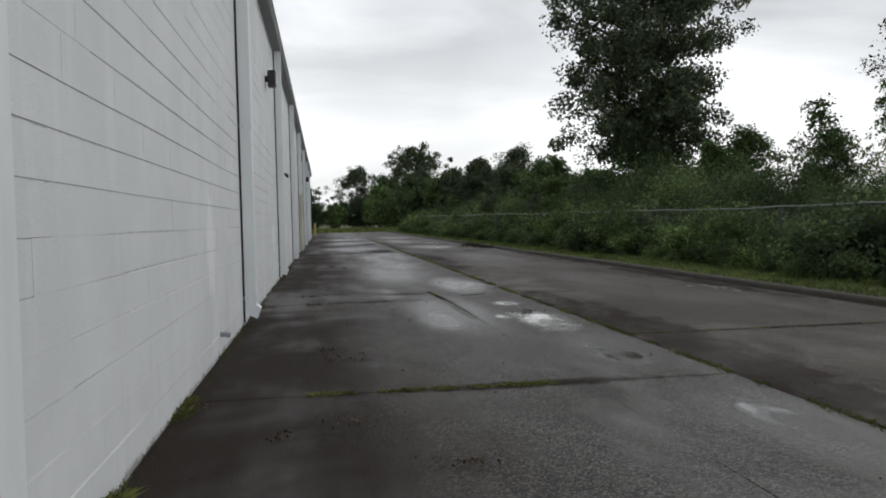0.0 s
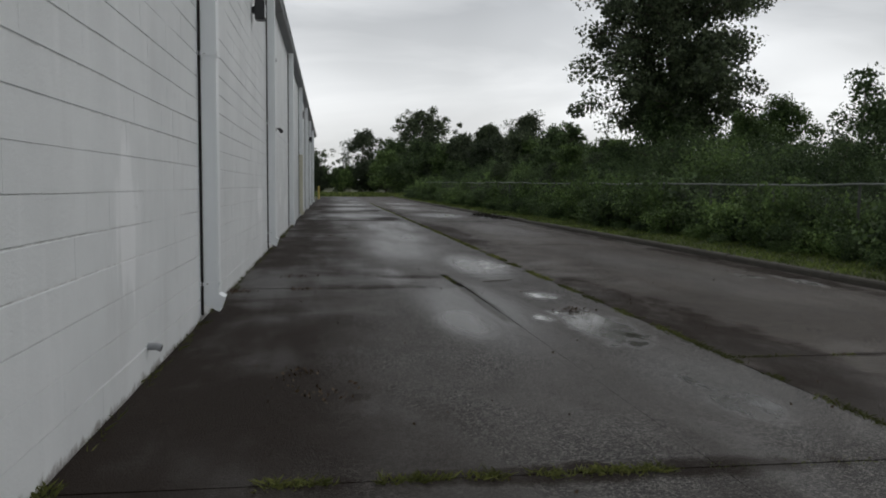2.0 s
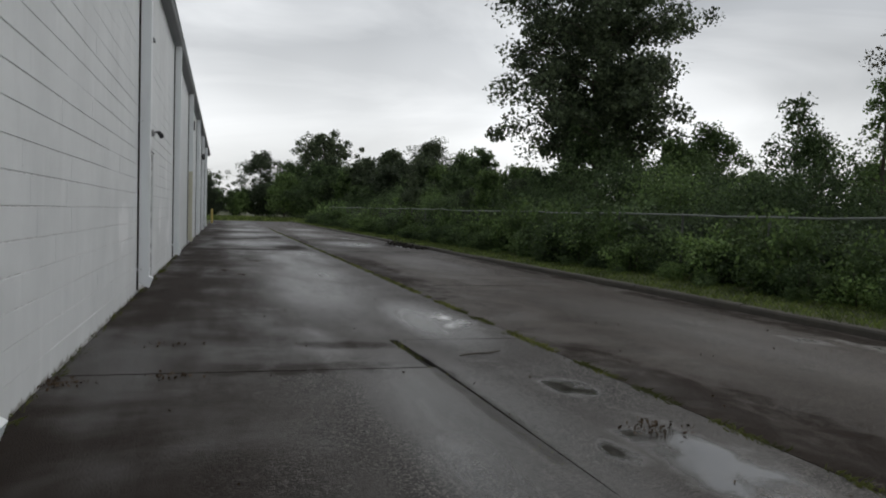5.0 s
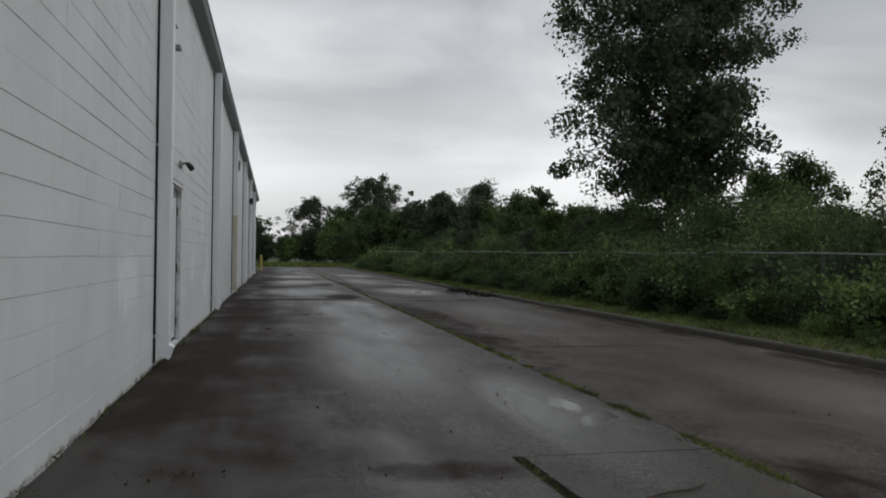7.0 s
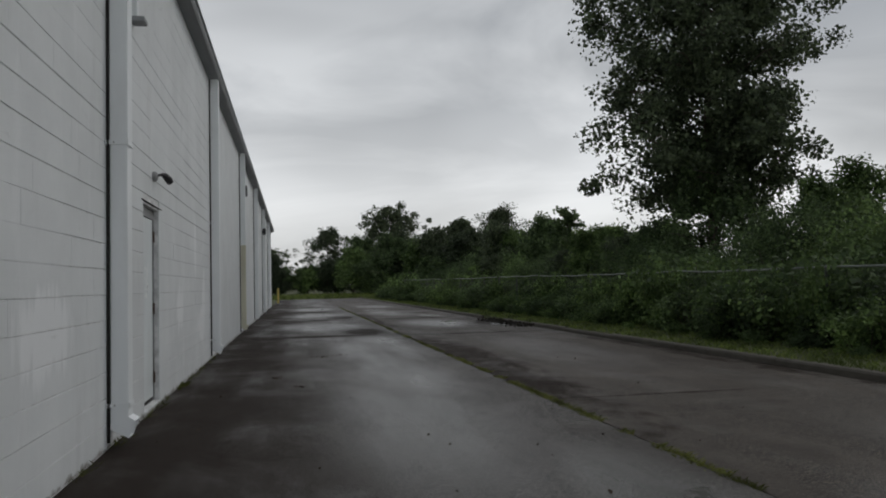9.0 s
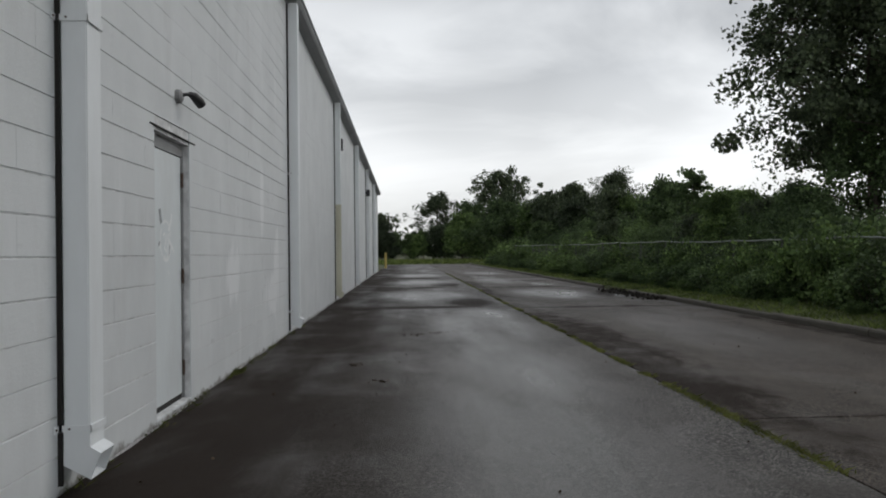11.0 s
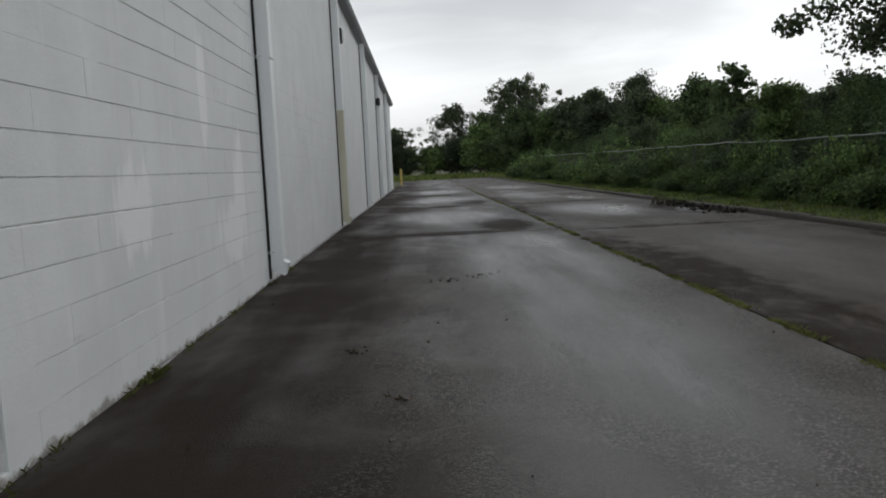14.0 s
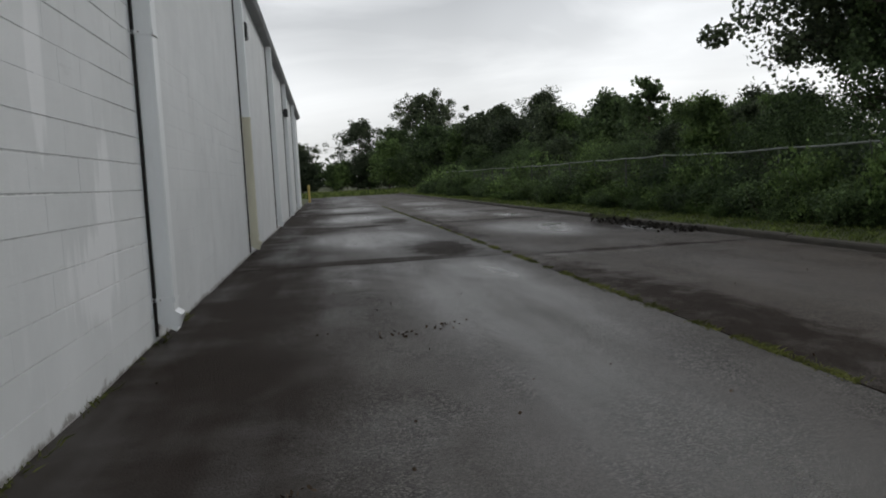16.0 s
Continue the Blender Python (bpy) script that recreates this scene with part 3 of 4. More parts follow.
def downspout(y, lower):
    """A rectangular sheet-metal downpipe with straps and a kicked-out shoe."""
    d = thing("downspout", pose(0, y, 0), "white sheet-metal rectangular downspout strapped to the block wall", "downspout", "downspouts along the wall")
    part("upper_pipe", boxed((0.028, 0.0, 2.44), (0.165, 0.20, 5.07), 0.006), M_STEEL, d)
    part("lower_pipe", boxed((0.030, 0.003, 0.33), (0.160, 0.197, 2.47), 0.006), lower, d, "yellowed lower length" if lower is M_BEIGE else "")
    for z in (2.43, 0.325):
        s = bmesh.new()
        box(s, (0.002, -0.055, z), (0.007, 0.255, z + 0.035))
        box(s, (0.002, -0.004, z), (0.170, 0.0, z + 0.035))
        box(s, (0.002, 0.200, z), (0.170, 0.204, z + 0.035))
        box(s, (0.166, -0.004, z), (0.170, 0.204, z + 0.035))
        strap = part("strap", s, lower, d)
        for yy in (-0.035, 0.235):
            part("screw", tubed([(0.006, yy, z + 0.018), (0.013, yy, z + 0.018)], [0.007, 0.005], 6), M_RUST, strap)
        part("screw", tubed([(0.06, -0.003, z + 0.018), (0.06, -0.010, z + 0.018)], [0.006, 0.005], 6), M_RUST, strap)
    shoe = bmesh.new()
    sec = [(0.030, 0.345, 0.160, 0.345), (0.026, 0.155, 0.160, 0.248), (0.164, 0.080, 0.214, 0.215)]
    rings = []
    for grow, order in ((0.0, sec), (-0.004, sec[::-1])):
        for x0, z0, x1, z1 in order:
            ux, uz = (x1 - x0), (z1 - z0)
            q = grow / math.hypot(ux, uz)
            x0, z0, x1, z1 = x0 - ux * q, z0 - uz * q, x1 + ux * q, z1 + uz * q
            rings.append([shoe.verts.new(c) for c in ((x0, 0.003 - grow, z0), (x1, 0.003 - grow, z1), (x1, 0.197 + grow, z1), (x0, 0.197 + grow, z0))])
    for a, c in zip(rings, rings[1:]):
        for k in range(4):
            shoe.faces.new((a[k], a[(k + 1) % 4], c[(k + 1) % 4], c[k]))
    bmesh.ops.recalc_face_normals(shoe, faces=shoe.faces)
    # Added dark strip that paints the shade between pipe and wall.
    part("gap_shade_strip", boxed((0.001, -0.004, 0.05), (0.024, 0.012, 5.05)), M_DARK, d, "dark strip painting the shade in the gap behind the pipe")
    part("shoe", shoe, lower, d, "kicked-out sheet-metal shoe")
    return d


def build_downspouts():
    for i, y in enumerate(SPOUTS):
        downspout(y, M_BEIGE if i == 4 else M_STEEL)


def build_door():
    d = thing("door_1", pose(0, 0, 0), "closed white steel door with faint scrawl and rusty hinges", "door", kind="structure")
    y0, y1, z0, z1 = DOOR_Y0, DOOR_Y1, DOOR_Z0, DOOR_Z1
    f = bmesh.new()
    box(f, (-0.15, y0 + 0.002, z0), (-0.055, y0 + 0.036, z1 - 0.002))
    box(f, (-0.15, y1 - 0.036, z0), (-0.055, y1 - 0.002, z1 - 0.002))
    box(f, (-0.15, y0 + 0.036, z1 - 0.10), (-0.055, y1 - 0.036, z1 - 0.002))
    part("door_frame", f, M_FRAME, d, "grey steel frame with rust spots")
    leaf = part("door_leaf", boxed((-0.115, y0 + 0.039, z0 + 0.040), (-0.065, y1 - 0.040, z1 - 0.104), 0.003), M_DOOR, d)
    for z in (0.30, 1.05, 1.84):
        part("hinge", tubed([(-0.050, y1 - 0.040, z - 0.06), (-0.050, y1 - 0.040, z + 0.06)], [0.010, 0.010], 8), M_RUST, leaf, "rusty hinge knuckle")
    part("lock_plate", boxed((-0.066, y0 + 0.10, 1.40), (-0.060, y0 + 0.13, 1.46)), M_FRAME, leaf, "small dull lock plate")
    # Dark box filling the opening under the leaf, painting its shade.
    part("gap", boxed((-0.14, y0 + 0.038, z0 - 0.004), (-0.072, y1 - 0.038, z0 + 0.038)), M_DARK, d)
    part("threshold", boxed((-0.14, y0 - 0.02, z0 - 0.05), (0.004, y1 + 0.02, z0 - 0.006), 0.004), M_BLOCK, d, "painted block sill")
    # Thin dark strip set on the wall face, wider than the door.
    part("lintel_line", boxed((-0.006, y0 - 0.10, z1 + 0.022), (0.006, y1 + 0.16, z1 + 0.034)), M_DARK, d, "dark drip line over the lintel")
    # scrawl in thin white paint
    rng = random.Random(12)
    s = bmesh.new()
    cx, cy, cz = -0.0645, y0 + 0.47, 1.335

    def stroke(pts, width):
        for (ya, za), (yb, zb) in zip(pts, pts[1:]):
            lift = cx + 0.00002 * len(s.faces)
            p, q = Vector((lift, cy + ya * 1.2, cz + za * 1.2)), Vector((lift, cy + yb * 1.2, cz + zb * 1.2))
            dv = (q - p).normalized().cross(Vector((1, 0, 0))) * width * rng.uniform(1.1, 1.9)
            s.faces.new([s.verts.new(v) for v in (p + dv, q + dv, q - dv, p - dv)])

    for start, turn in ((0.2, 1.9), (2.5, 1.5), (4.3, 1.75)):
        stroke([(0.112 * math.cos(a), 0.128 * math.sin(a)) for a in [start + turn * k / 10 for k in range(11)]], 0.007)
    stroke([(0.06, 0.07), (0.10, 0.11), (0.125, 0.14), (0.135, 0.18)], 0.013)
    stroke([(0.05, 0.075), (0.09, 0.09), (0.125, 0.135)], 0.008)
    stroke([(0.07, 0.01), (0.11, -0.02), (0.15, -0.05), (0.185, -0.075)], 0.010)
    stroke([(-0.10, -0.02), (-0.14, -0.05)], 0.008)
    stroke([(-0.06, 0.03), (-0.02, 0.05), (0.0, 0.0), (-0.03, -0.05), (0.02, -0.07), (0.05, -0.02)], 0.006)
    stroke([(0.03, 0.05), (0.02, 0.0), (0.04, -0.06), (0.03, -0.12)], 0.006)
    stroke([(0.08, 0.05), (0.05, 0.02), (0.08, -0.03)], 0.006)
    stroke([(-0.05, -0.10), (0.0, -0.125), (0.05, -0.12)], 0.011)
    stroke([(0.055, -0.19), (0.06, -0.22)], 0.006)
    part("paint_scrawl", s, M_SPRAY, leaf, "thin white sprayed scrawl")
    s = bmesh.new()
    stroke([(-0.125, 0.20), (-0.11, 0.15), (-0.09, 0.11)], 0.016)
    stroke([(-0.15, -0.03), (-0.12, -0.01)], 0.010)
    stroke([(0.09, -0.02), (0.085, -0.07), (0.06, -0.10)], 0.007)
    part("paint_smear", s, M_SMEAR, leaf, "grey rubbed smears beside the scrawl")


def build_lamps():
    w = thing("wall_lamp", pose(0.0, 0.57, 2.47), "small black gooseneck lamp over the door", "wall lamp")
    part("mount", tubed([(0.0, 0, 0), (0.035, 0, 0), (0.05, 0, 0)], [0.055, 0.052, 0.03], 14), M_FRAME, w, "grey round base")
    part("arm", tubed([(0.03, 0, 0), (0.06, 0.02, 0.02), (0.09, 0.05, 0.025), (0.11, 0.08, 0.015)], [0.014] * 4, 8), M_BLACK, w)
    head = tubed([(0.085, 0.05, 0.03), (0.11, 0.09, 0.02), (0.14, 0.14, -0.015), (0.155, 0.165, -0.045)], [0.018, 0.034, 0.042, 0.036], 12)
    part("shade", head, M_BLACK, w)
    part("lens", tubed([(0.153, 0.162, -0.042), (0.157, 0.169, -0.050)], [0.032, 0.022], 12), M_LENS, w)
    for i, (y, z) in enumerate(((-4.4, 3.97), (15.1, 4.05), (30.9, 3.97))):
        f = thing("floodlight", pose(0.0, y, z), "small black wall-mounted floodlight box", "floodlight", "floodlights on the wall")
        part("housing", boxed((0.05, -0.12, -0.15), (0.20, 0.12, 0.15), 0.015), M_BLACK, f)
        part("mount", boxed((0.0, -0.05, -0.05), (0.06, 0.05, 0.05), 0.006), M_BLACK, f)
        part("lens", boxed((0.195, -0.09, -0.12), (0.206, 0.09, 0.11), 0.004), M_LENS, f, "clouded glass front")
    c = thing("junction_box", pose(0.0, -0.55, 3.93), "small grey electrical box with a hood on the wall", "junction box")
    part("case", boxed((0.0, -0.06, -0.11), (0.06, 0.06, 0.11), 0.006), M_STEEL, c)
    part("hood", boxed((0.0, -0.09, -0.16), (0.13, 0.09, -0.115), 0.006), M_GUTTER, c)
    part("cap", boxed((0.0, -0.07, 0.114), (0.08, 0.07, 0.14), 0.005), M_GUTTER, c)
    p = thing("drain_pipe", pose(0.0, -11.95, 0.20), "short grey drain stub low in the wall", "drain pipe")
    part("stub", tubed([(-0.02, 0, 0), (0.05, 0, 0), (0.085, 0, -0.012)], [0.025, 0.025, 0.026], 12), M_GUTTER, p)
    # Dark disc on the closed end, painting the shade inside the pipe.
    part("bore_shade", tubed([(0.0845, 0, -0.012), (0.088, 0, -0.013)], [0.019, 0.019], 12), M_DARK, p)
    b = thing("bollard", pose(0.25, 58.0, -0.01), "faded yellow steel bollard near the building's corner", "bollard")
    part("post", tubed([(0, 0, 0), (0, 0, 1.15), (0, 0, 1.21), (0, 0, 1.24)], [0.085, 0.085, 0.07, 0.03], 14), M_YELLOW, b)


# ---- the fence ----
FENCE_X = 10.4


def build_fence():
    rng = random.Random(21)
    f = thing("chain_link_fence", pose(FENCE_X, 0, 0.10), "rusty galvanised chain-link fence overgrown with weeds", "fence")
    ys = [-1.7 + 2.75 * k for k in range(-10, 24)]
    tops = [1.28 + 0.005 * max(0, y) + rng.uniform(-0.02, 0.03) for y in ys]
    for y, t in zip(ys, tops):
        lean = rng.uniform(-0.03, 0.03)
        part("post", tubed([(0, y, -0.1), (lean, y, t), (lean, y, t + 0.04)], [0.026, 0.026, 0.012], 8), M_POST, f)
    for (ya, ta), (yb, tb) in zip(zip(ys, tops), list(zip(ys, tops))[1:]):
        sag = rng.uniform(0.005, 0.03)
        part("top_rail", tubed([(0.0, ya, ta), (0.0, (ya + yb) / 2, (ta + tb) / 2 - sag), (0.0, yb, tb)], [0.019] * 3, 7), M_GALV, f)
        verts, faces = [], []
        k = int((yb - ya + 1.3) / 0.0750)
        for i in range(k):
            for sgn in (1, -1):
                s0 = ya - 1.3 + i * 0.0750 if sgn > 0 else ya + i * 0.0750
                lo, hi = (max(ya, s0), min(yb, s0 + 1.3)) if sgn > 0 else (max(ya, s0 - 0), min(yb, s0))
                if sgn > 0:
                    p, q = (lo, (lo - s0)), (hi, (hi - s0))
                else:
                    a, b = max(ya, s0 - 1.3), min(yb, s0)
                    p, q = (a, s0 - a), (b, s0 - b)
                if q[0] - p[0] < 0.02:
                    continue
                o = len(verts)
                for yy, zz in (p, q):
                    for dx, dz in ((0.0018, 0), (-0.0009, 0.0016), (-0.0009, -0.0016)):
                        verts.append((dx, yy, min(1.3, zz) + dz))
                faces += [(o, o + 1, o + 4, o + 3), (o + 1, o + 2, o + 5, o + 4), (o + 2, o, o + 3, o + 5)]
        part("mesh_panel", mesh_from("mesh_panel", verts, faces, M_WIRE), M_WIRE, f, "woven wire mesh")


# ---- plants ----


def limb_path(rng, start, end, bend):
    a, b = Vector(start), Vector(end)
    mid = (a + b) / 2 + Vector((rng.uniform(-bend, bend), rng.uniform(-bend, bend), rng.uniform(0, bend)))
    return [a, a.lerp(mid, 0.6), mid.lerp(b, 0.4), b]


def make_tree(name, label, m, height, radius, base, seed, count, leaf_size, material, bark=None, clump=0.09, open_top=0.0, lean=0.0, category="tree", squeeze=1.0, shape=0.55, group="", rise=0.65):
    """A tree: tapered trunk, limbs, and a crown of separate leaves in uneven clumps along the limbs."""
    rng, nr = random.Random(seed), np.random.default_rng(seed)
    t = thing(name, m, label, category, group)
    r0 = height * 0.011 + 0.02
    bm = bmesh.new()
    top = (lean * height, rng.uniform(-0.03, 0.03) * height, height * 0.93)
    trunk = limb_path(rng, (0, 0, -0.1), top, height * 0.02)
    tube(bm, trunk, [r0, r0 * 0.8, r0 * 0.5, r0 * 0.12], 8)
    tips = []
    limbs = 64 if count > 20000 else 40 if height > 8.5 and count > 6000 else 18
    for i in range(limbs):
        u = (i + rng.random()) / limbs
        z = base + (height - base) * u ** 0.9
        f = z / height
        s = Vector((top[0] * f, top[1] * f, z * 0.88))
        if shape > 1:
            reach = radius * (0.90 + 0.40 * u if u < 0.4 else 1.06 - 0.25 * (u - 0.4) if u < 0.75 else 0.97 - (u - 0.75) * 2.2) * rng.uniform(0.80, 1.05)
        else:
            reach = radius * (0.45 + 0.75 * math.sin(math.pi * min(1, (u * 0.9 + 0.12)) ** shape)) * rng.uniform(0.6, 1.18) * (1 - 0.35 * u)
        a = i * 2.4 + rng.uniform(-0.5, 0.5)
        e = s + Vector((math.cos(a) * reach, math.sin(a) * reach * squeeze, reach * rng.uniform(rise - 0.55, rise)))
        e.z = min(e.z, height * rng.uniform(0.93, 1.0))
        path = limb_path(rng, s, e, reach * 0.18)
        rr = r0 * 0.42 * (1 - 0.6 * u)
        tube(bm, path, [rr, rr * 0.7, rr * 0.4, rr * 0.1], 5, caps=False)
        for q in range(8 if shape > 1 else 6):
            w = rng.uniform(0.3, 1.0)
            p = s.lerp(e, w) + Vector((rng.gauss(0, 1), rng.gauss(0, 1), rng.gauss(0, 0.8))) * min(reach * 0.22, 0.75)
            tips.append(p)
            if q < 3:
                tube(bm, [s.lerp(e, w * 0.85), p], [rr * 0.3, rr * 0.08], 4, caps=False)
    part("trunk", bm, bark or M_BARK, t)
    tips = np.array([tuple(p) for p in tips])
    wts = nr.uniform(0.25, 1.0, len(tips)) * (1 - open_top * (tips[:, 2] / height))
    pick = nr.choice(len(tips), count, p=wts / wts.sum())
    r = height * clump * nr.uniform(0.5, 1.2, len(tips))
    off = nr.normal(size=(count, 3))
    off *= (nr.random(count) ** 0.45 / np.linalg.norm(off, axis=1) * (1.15 if leaf_size > 0.25 else 0.95))[:, None]
    co = tips[pick] + off * r[pick][:, None] * np.array([1, 1, 0.8])
    co[:, 2] = np.maximum(co[:, 2], base * 0.5)
    part("crown", leaves("crown", co, leaf_size, material, nr), material, t)
    return t


def make_shrub(name, label, m, height, radius, seed, count, leaf_size, material, category="shrub", group=""):
    rng, nr = random.Random(seed), np.random.default_rng(seed)
    t = thing(name, m, label, category, group)
    bm = bmesh.new()
    tips = []
    for i in range(14):
        a, u = rng.uniform(0, 6.28), math.sqrt(rng.random())
        s = Vector((math.cos(a) * radius * 0.35 * u, math.sin(a) * radius * 0.35 * u, -0.05))
        e = Vector((math.cos(a) * radius * u, math.sin(a) * radius * u, height * rng.uniform(0.55, 1.0) * (1 - 0.35 * u)))
        path = limb_path(rng, s, e, radius * 0.15)
        rr = 0.006 + height * 0.006
        tube(bm, path, [rr, rr * 0.8, rr * 0.5, rr * 0.2], 5, caps=False)
        for w in (0.35, 0.6, 0.8, 0.95, 1.0):
            tips.append(s.lerp(e, w) + Vector((rng.gauss(0, 1), rng.gauss(0, 1), rng.gauss(0, 0.5))) * radius * 0.16)
    tagged(part("stalk", bm, M_BARK, t), kind="stuff")
    tips = np.array([tuple(p) for p in tips])
    pick = nr.integers(0, len(tips), count)
    co = tips[pick] + nr.normal(size=(count, 3)) * radius * np.array([0.17, 0.17, 0.15])
    co[:, 2] = np.abs(co[:, 2])
    part("foliage", leaves("foliage", co, leaf_size, material, nr), material, t)
    return t


def scaled(x, y, z, turn, s, sz=None):
    return pose(x, y, z, 0, 0, turn) @ Matrix.Diagonal((s, s, sz or s, 1))


def build_trees():
    rng = random.Random(77)
    make_tree("cottonwood_tree", "tall dark green cottonwood tree standing behind the fence", pose(19.1, 22.8, 0.1, 0, 0, 20), 18.0, 4.55, 3.9, 5, 74000, 0.185, M_LEAF_DARK, clump=0.058, shape=2.0)
    # smaller trees to the side of it
    make_tree("young_tree", "round-topped green tree in the thicket", pose(22.4, 18.0, 0.1), 5.9, 1.7, 1.2, 6, 9000, 0.12, M_LEAF_LIGHT, clump=0.11)
    make_tree("young_tree", "dense green tree in the thicket with a flat top", pose(23.6, 13.0, 0.1, 0, 0, 80), 5.2, 1.6, 0.8, 51, 8000, 0.11, M_LEAF_MID, clump=0.12)
    make_tree("sparse_tree", "thin pale tree with sparse leaves", pose(23.7, 14.0, 0.1), 7.0, 1.5, 2.0, 7, 1600, 0.15, M_LEAF_MID, M_PALE, clump=0.06)
    make_tree("slender_tree", "slender green tree rising above the shrubs", pose(24.9, 11.0, 0.1), 7.4, 1.0, 1.6, 8, 2200, 0.13, M_LEAF_LIGHT, clump=0.065)
    make_tree("poplar_tree", "tall loose-leaved poplar with a visible dark trunk", pose(24.0, 6.2, 0.1), 11.5, 2.1, 1.2, 9, 24000, 0.11, M_LEAF_BROWN, clump=0.070, rise=1.5)
    make_tree("poplar_tree", "tall loose-leaved poplar with a visible dark trunk", pose(27.0, 1.0, 0.1), 11.0, 2.2, 2.0, 10, 22000, 0.11, M_LEAF_BROWN, clump=0.070, rise=1.5)
    make_tree("feathery_tree", "feathery small tree with upright wispy top", pose(20.3, 44.5, 0.1), 6.8, 1.7, 1.2, 11, 3600, 0.22, M_LEAF_MID, clump=0.06)
    make_tree("under_tree", "dark leafy tree under the tall cottonwood", pose(18.9, 22.4, 0.1), 7.2, 2.9, 0.4, 41, 16000, 0.14, M_LEAF_MID, clump=0.13)
    make_tree("under_tree", "green leafy tree beside the tall cottonwood", pose(20.4, 17.8, 0.1), 4.9, 2.2, 0.4, 42, 11000, 0.13, M_LEAF_LIGHT, clump=0.13)
    make_tree("under_tree", "dark leafy tree beside the tall cottonwood", pose(17.6, 25.5, 0.1), 3.4, 2.0, 0.4, 43, 8000, 0.15, M_LEAF_MID, clump=0.13)
    # far cottonwoods
    far = "trees of the far wood"
    make_tree("far_tree", "distant open-crowned tree above the wood", pose(40, 138, 0.3), 16.0, 5.6, 5, 12, 14000, 0.32, M_LEAF_DARK, clump=0.0750, group=far)
    make_tree("far_tree", "distant open-crowned tree above the wood", pose(19.5, 140, 0.3), 16.5, 8.0, 5, 13, 17000, 0.32, M_LEAF_DARK, clump=0.06, group=far)
    make_tree("far_tree", "distant dark round tree above the wood", pose(31.0, 132, 0.3), 13.0, 4.4, 3, 14, 18000, 0.36, M_LEAF_DARK, clump=0.085, group=far)
    make_tree("far_tree", "distant half-bare tree at the wood's end", pose(8.0, 142, 0.3), 12.5, 6.0, 3, 15, 9000, 0.28, M_LEAF_DARK, clump=0.06, group=far)
    make_tree("far_tree", "distant half-bare tree at the wood's end", pose(-3.0, 150, 0.3), 9.0, 5.0, 2, 16, 7000, 0.28, M_LEAF_DARK, clump=0.06, group=far)
    # the wood behind the fence, from three grown kinds
    kinds = [
        make_tree("wood_tree", "leafy green tree in the wood", pose(24, 60, 0.2), 7.0, 3.4, 0.1, 31, 10000, 0.26, M_LEAF_MID, clump=0.14, group="trees of the wood"),
        make_tree("wood_tree", "leafy green tree in the wood", pose(29, 78, 0.2), 7.4, 3.0, 0.1, 32, 8500, 0.26, M_LEAF_LIGHT, clump=0.13, group="trees of the wood"),
        make_tree("wood_tree", "dark leafy tree in the wood", pose(33, 96, 0.2), 8.0, 3.6, 0.1, 33, 9500, 0.28, M_LEAF_DARK, clump=0.14, group="trees of the wood")]
    spots = []
    for k in range(26):
        spots.append((-14 + k * 2.3 + rng.uniform(-1, 1), 121 + rng.uniform(-3, 3), rng.uniform(0.5, 0.8)))
    for k in range(8):
        spots.append((9.5 + k * 2.6 + rng.uniform(-1, 1), 106 - k * 6 + rng.uniform(-3, 3), rng.uniform(0.8, 1.1)))
    for k in range(15):
        spots.append((12 + k * 2.4 + rng.uniform(-1, 1), 118 + rng.uniform(-8, 8), rng.uniform(1.05, 1.35)))
    for k in range(9):
        spots.append((-9 + k * 2.5 + rng.uniform(-1, 1), 128 + rng.uniform(-3, 8), rng.uniform(0.55, 0.75)))
    for k in range(12):
        spots.append((15 + k * 1.1 + rng.uniform(-2, 4), 92 - k * 4.2 + rng.uniform(-3, 3), rng.uniform(0.55, 1.15)))
    for k in range(12):
        spots.append((26 + rng.uniform(-3, 14), 34 + k * 6 + rng.uniform(-3, 3), rng.uniform(0.6, 1.15)))
    for k in range(6):
        spots.append((29 + rng.uniform(-2, 6), -14 + k * 7 + rng.uniform(-2, 2), rng.uniform(0.5, 0.68)))
    for k in range(12):
        spots.append((16.5 + rng.uniform(-2, 4.5), 26 + k * 2.0 + rng.uniform(-1, 1), rng.uniform(0.28, 0.44)))
    for x, y, s in spots:
        s = min(s, 0.62 + max(0, y - 40) * 0.007) if y > 25 else s
        copy_thing(rng.choice(kinds), scaled(x, y, 0.2, rng.uniform(0, 360), s, s * rng.uniform(0.9, 1.1)))


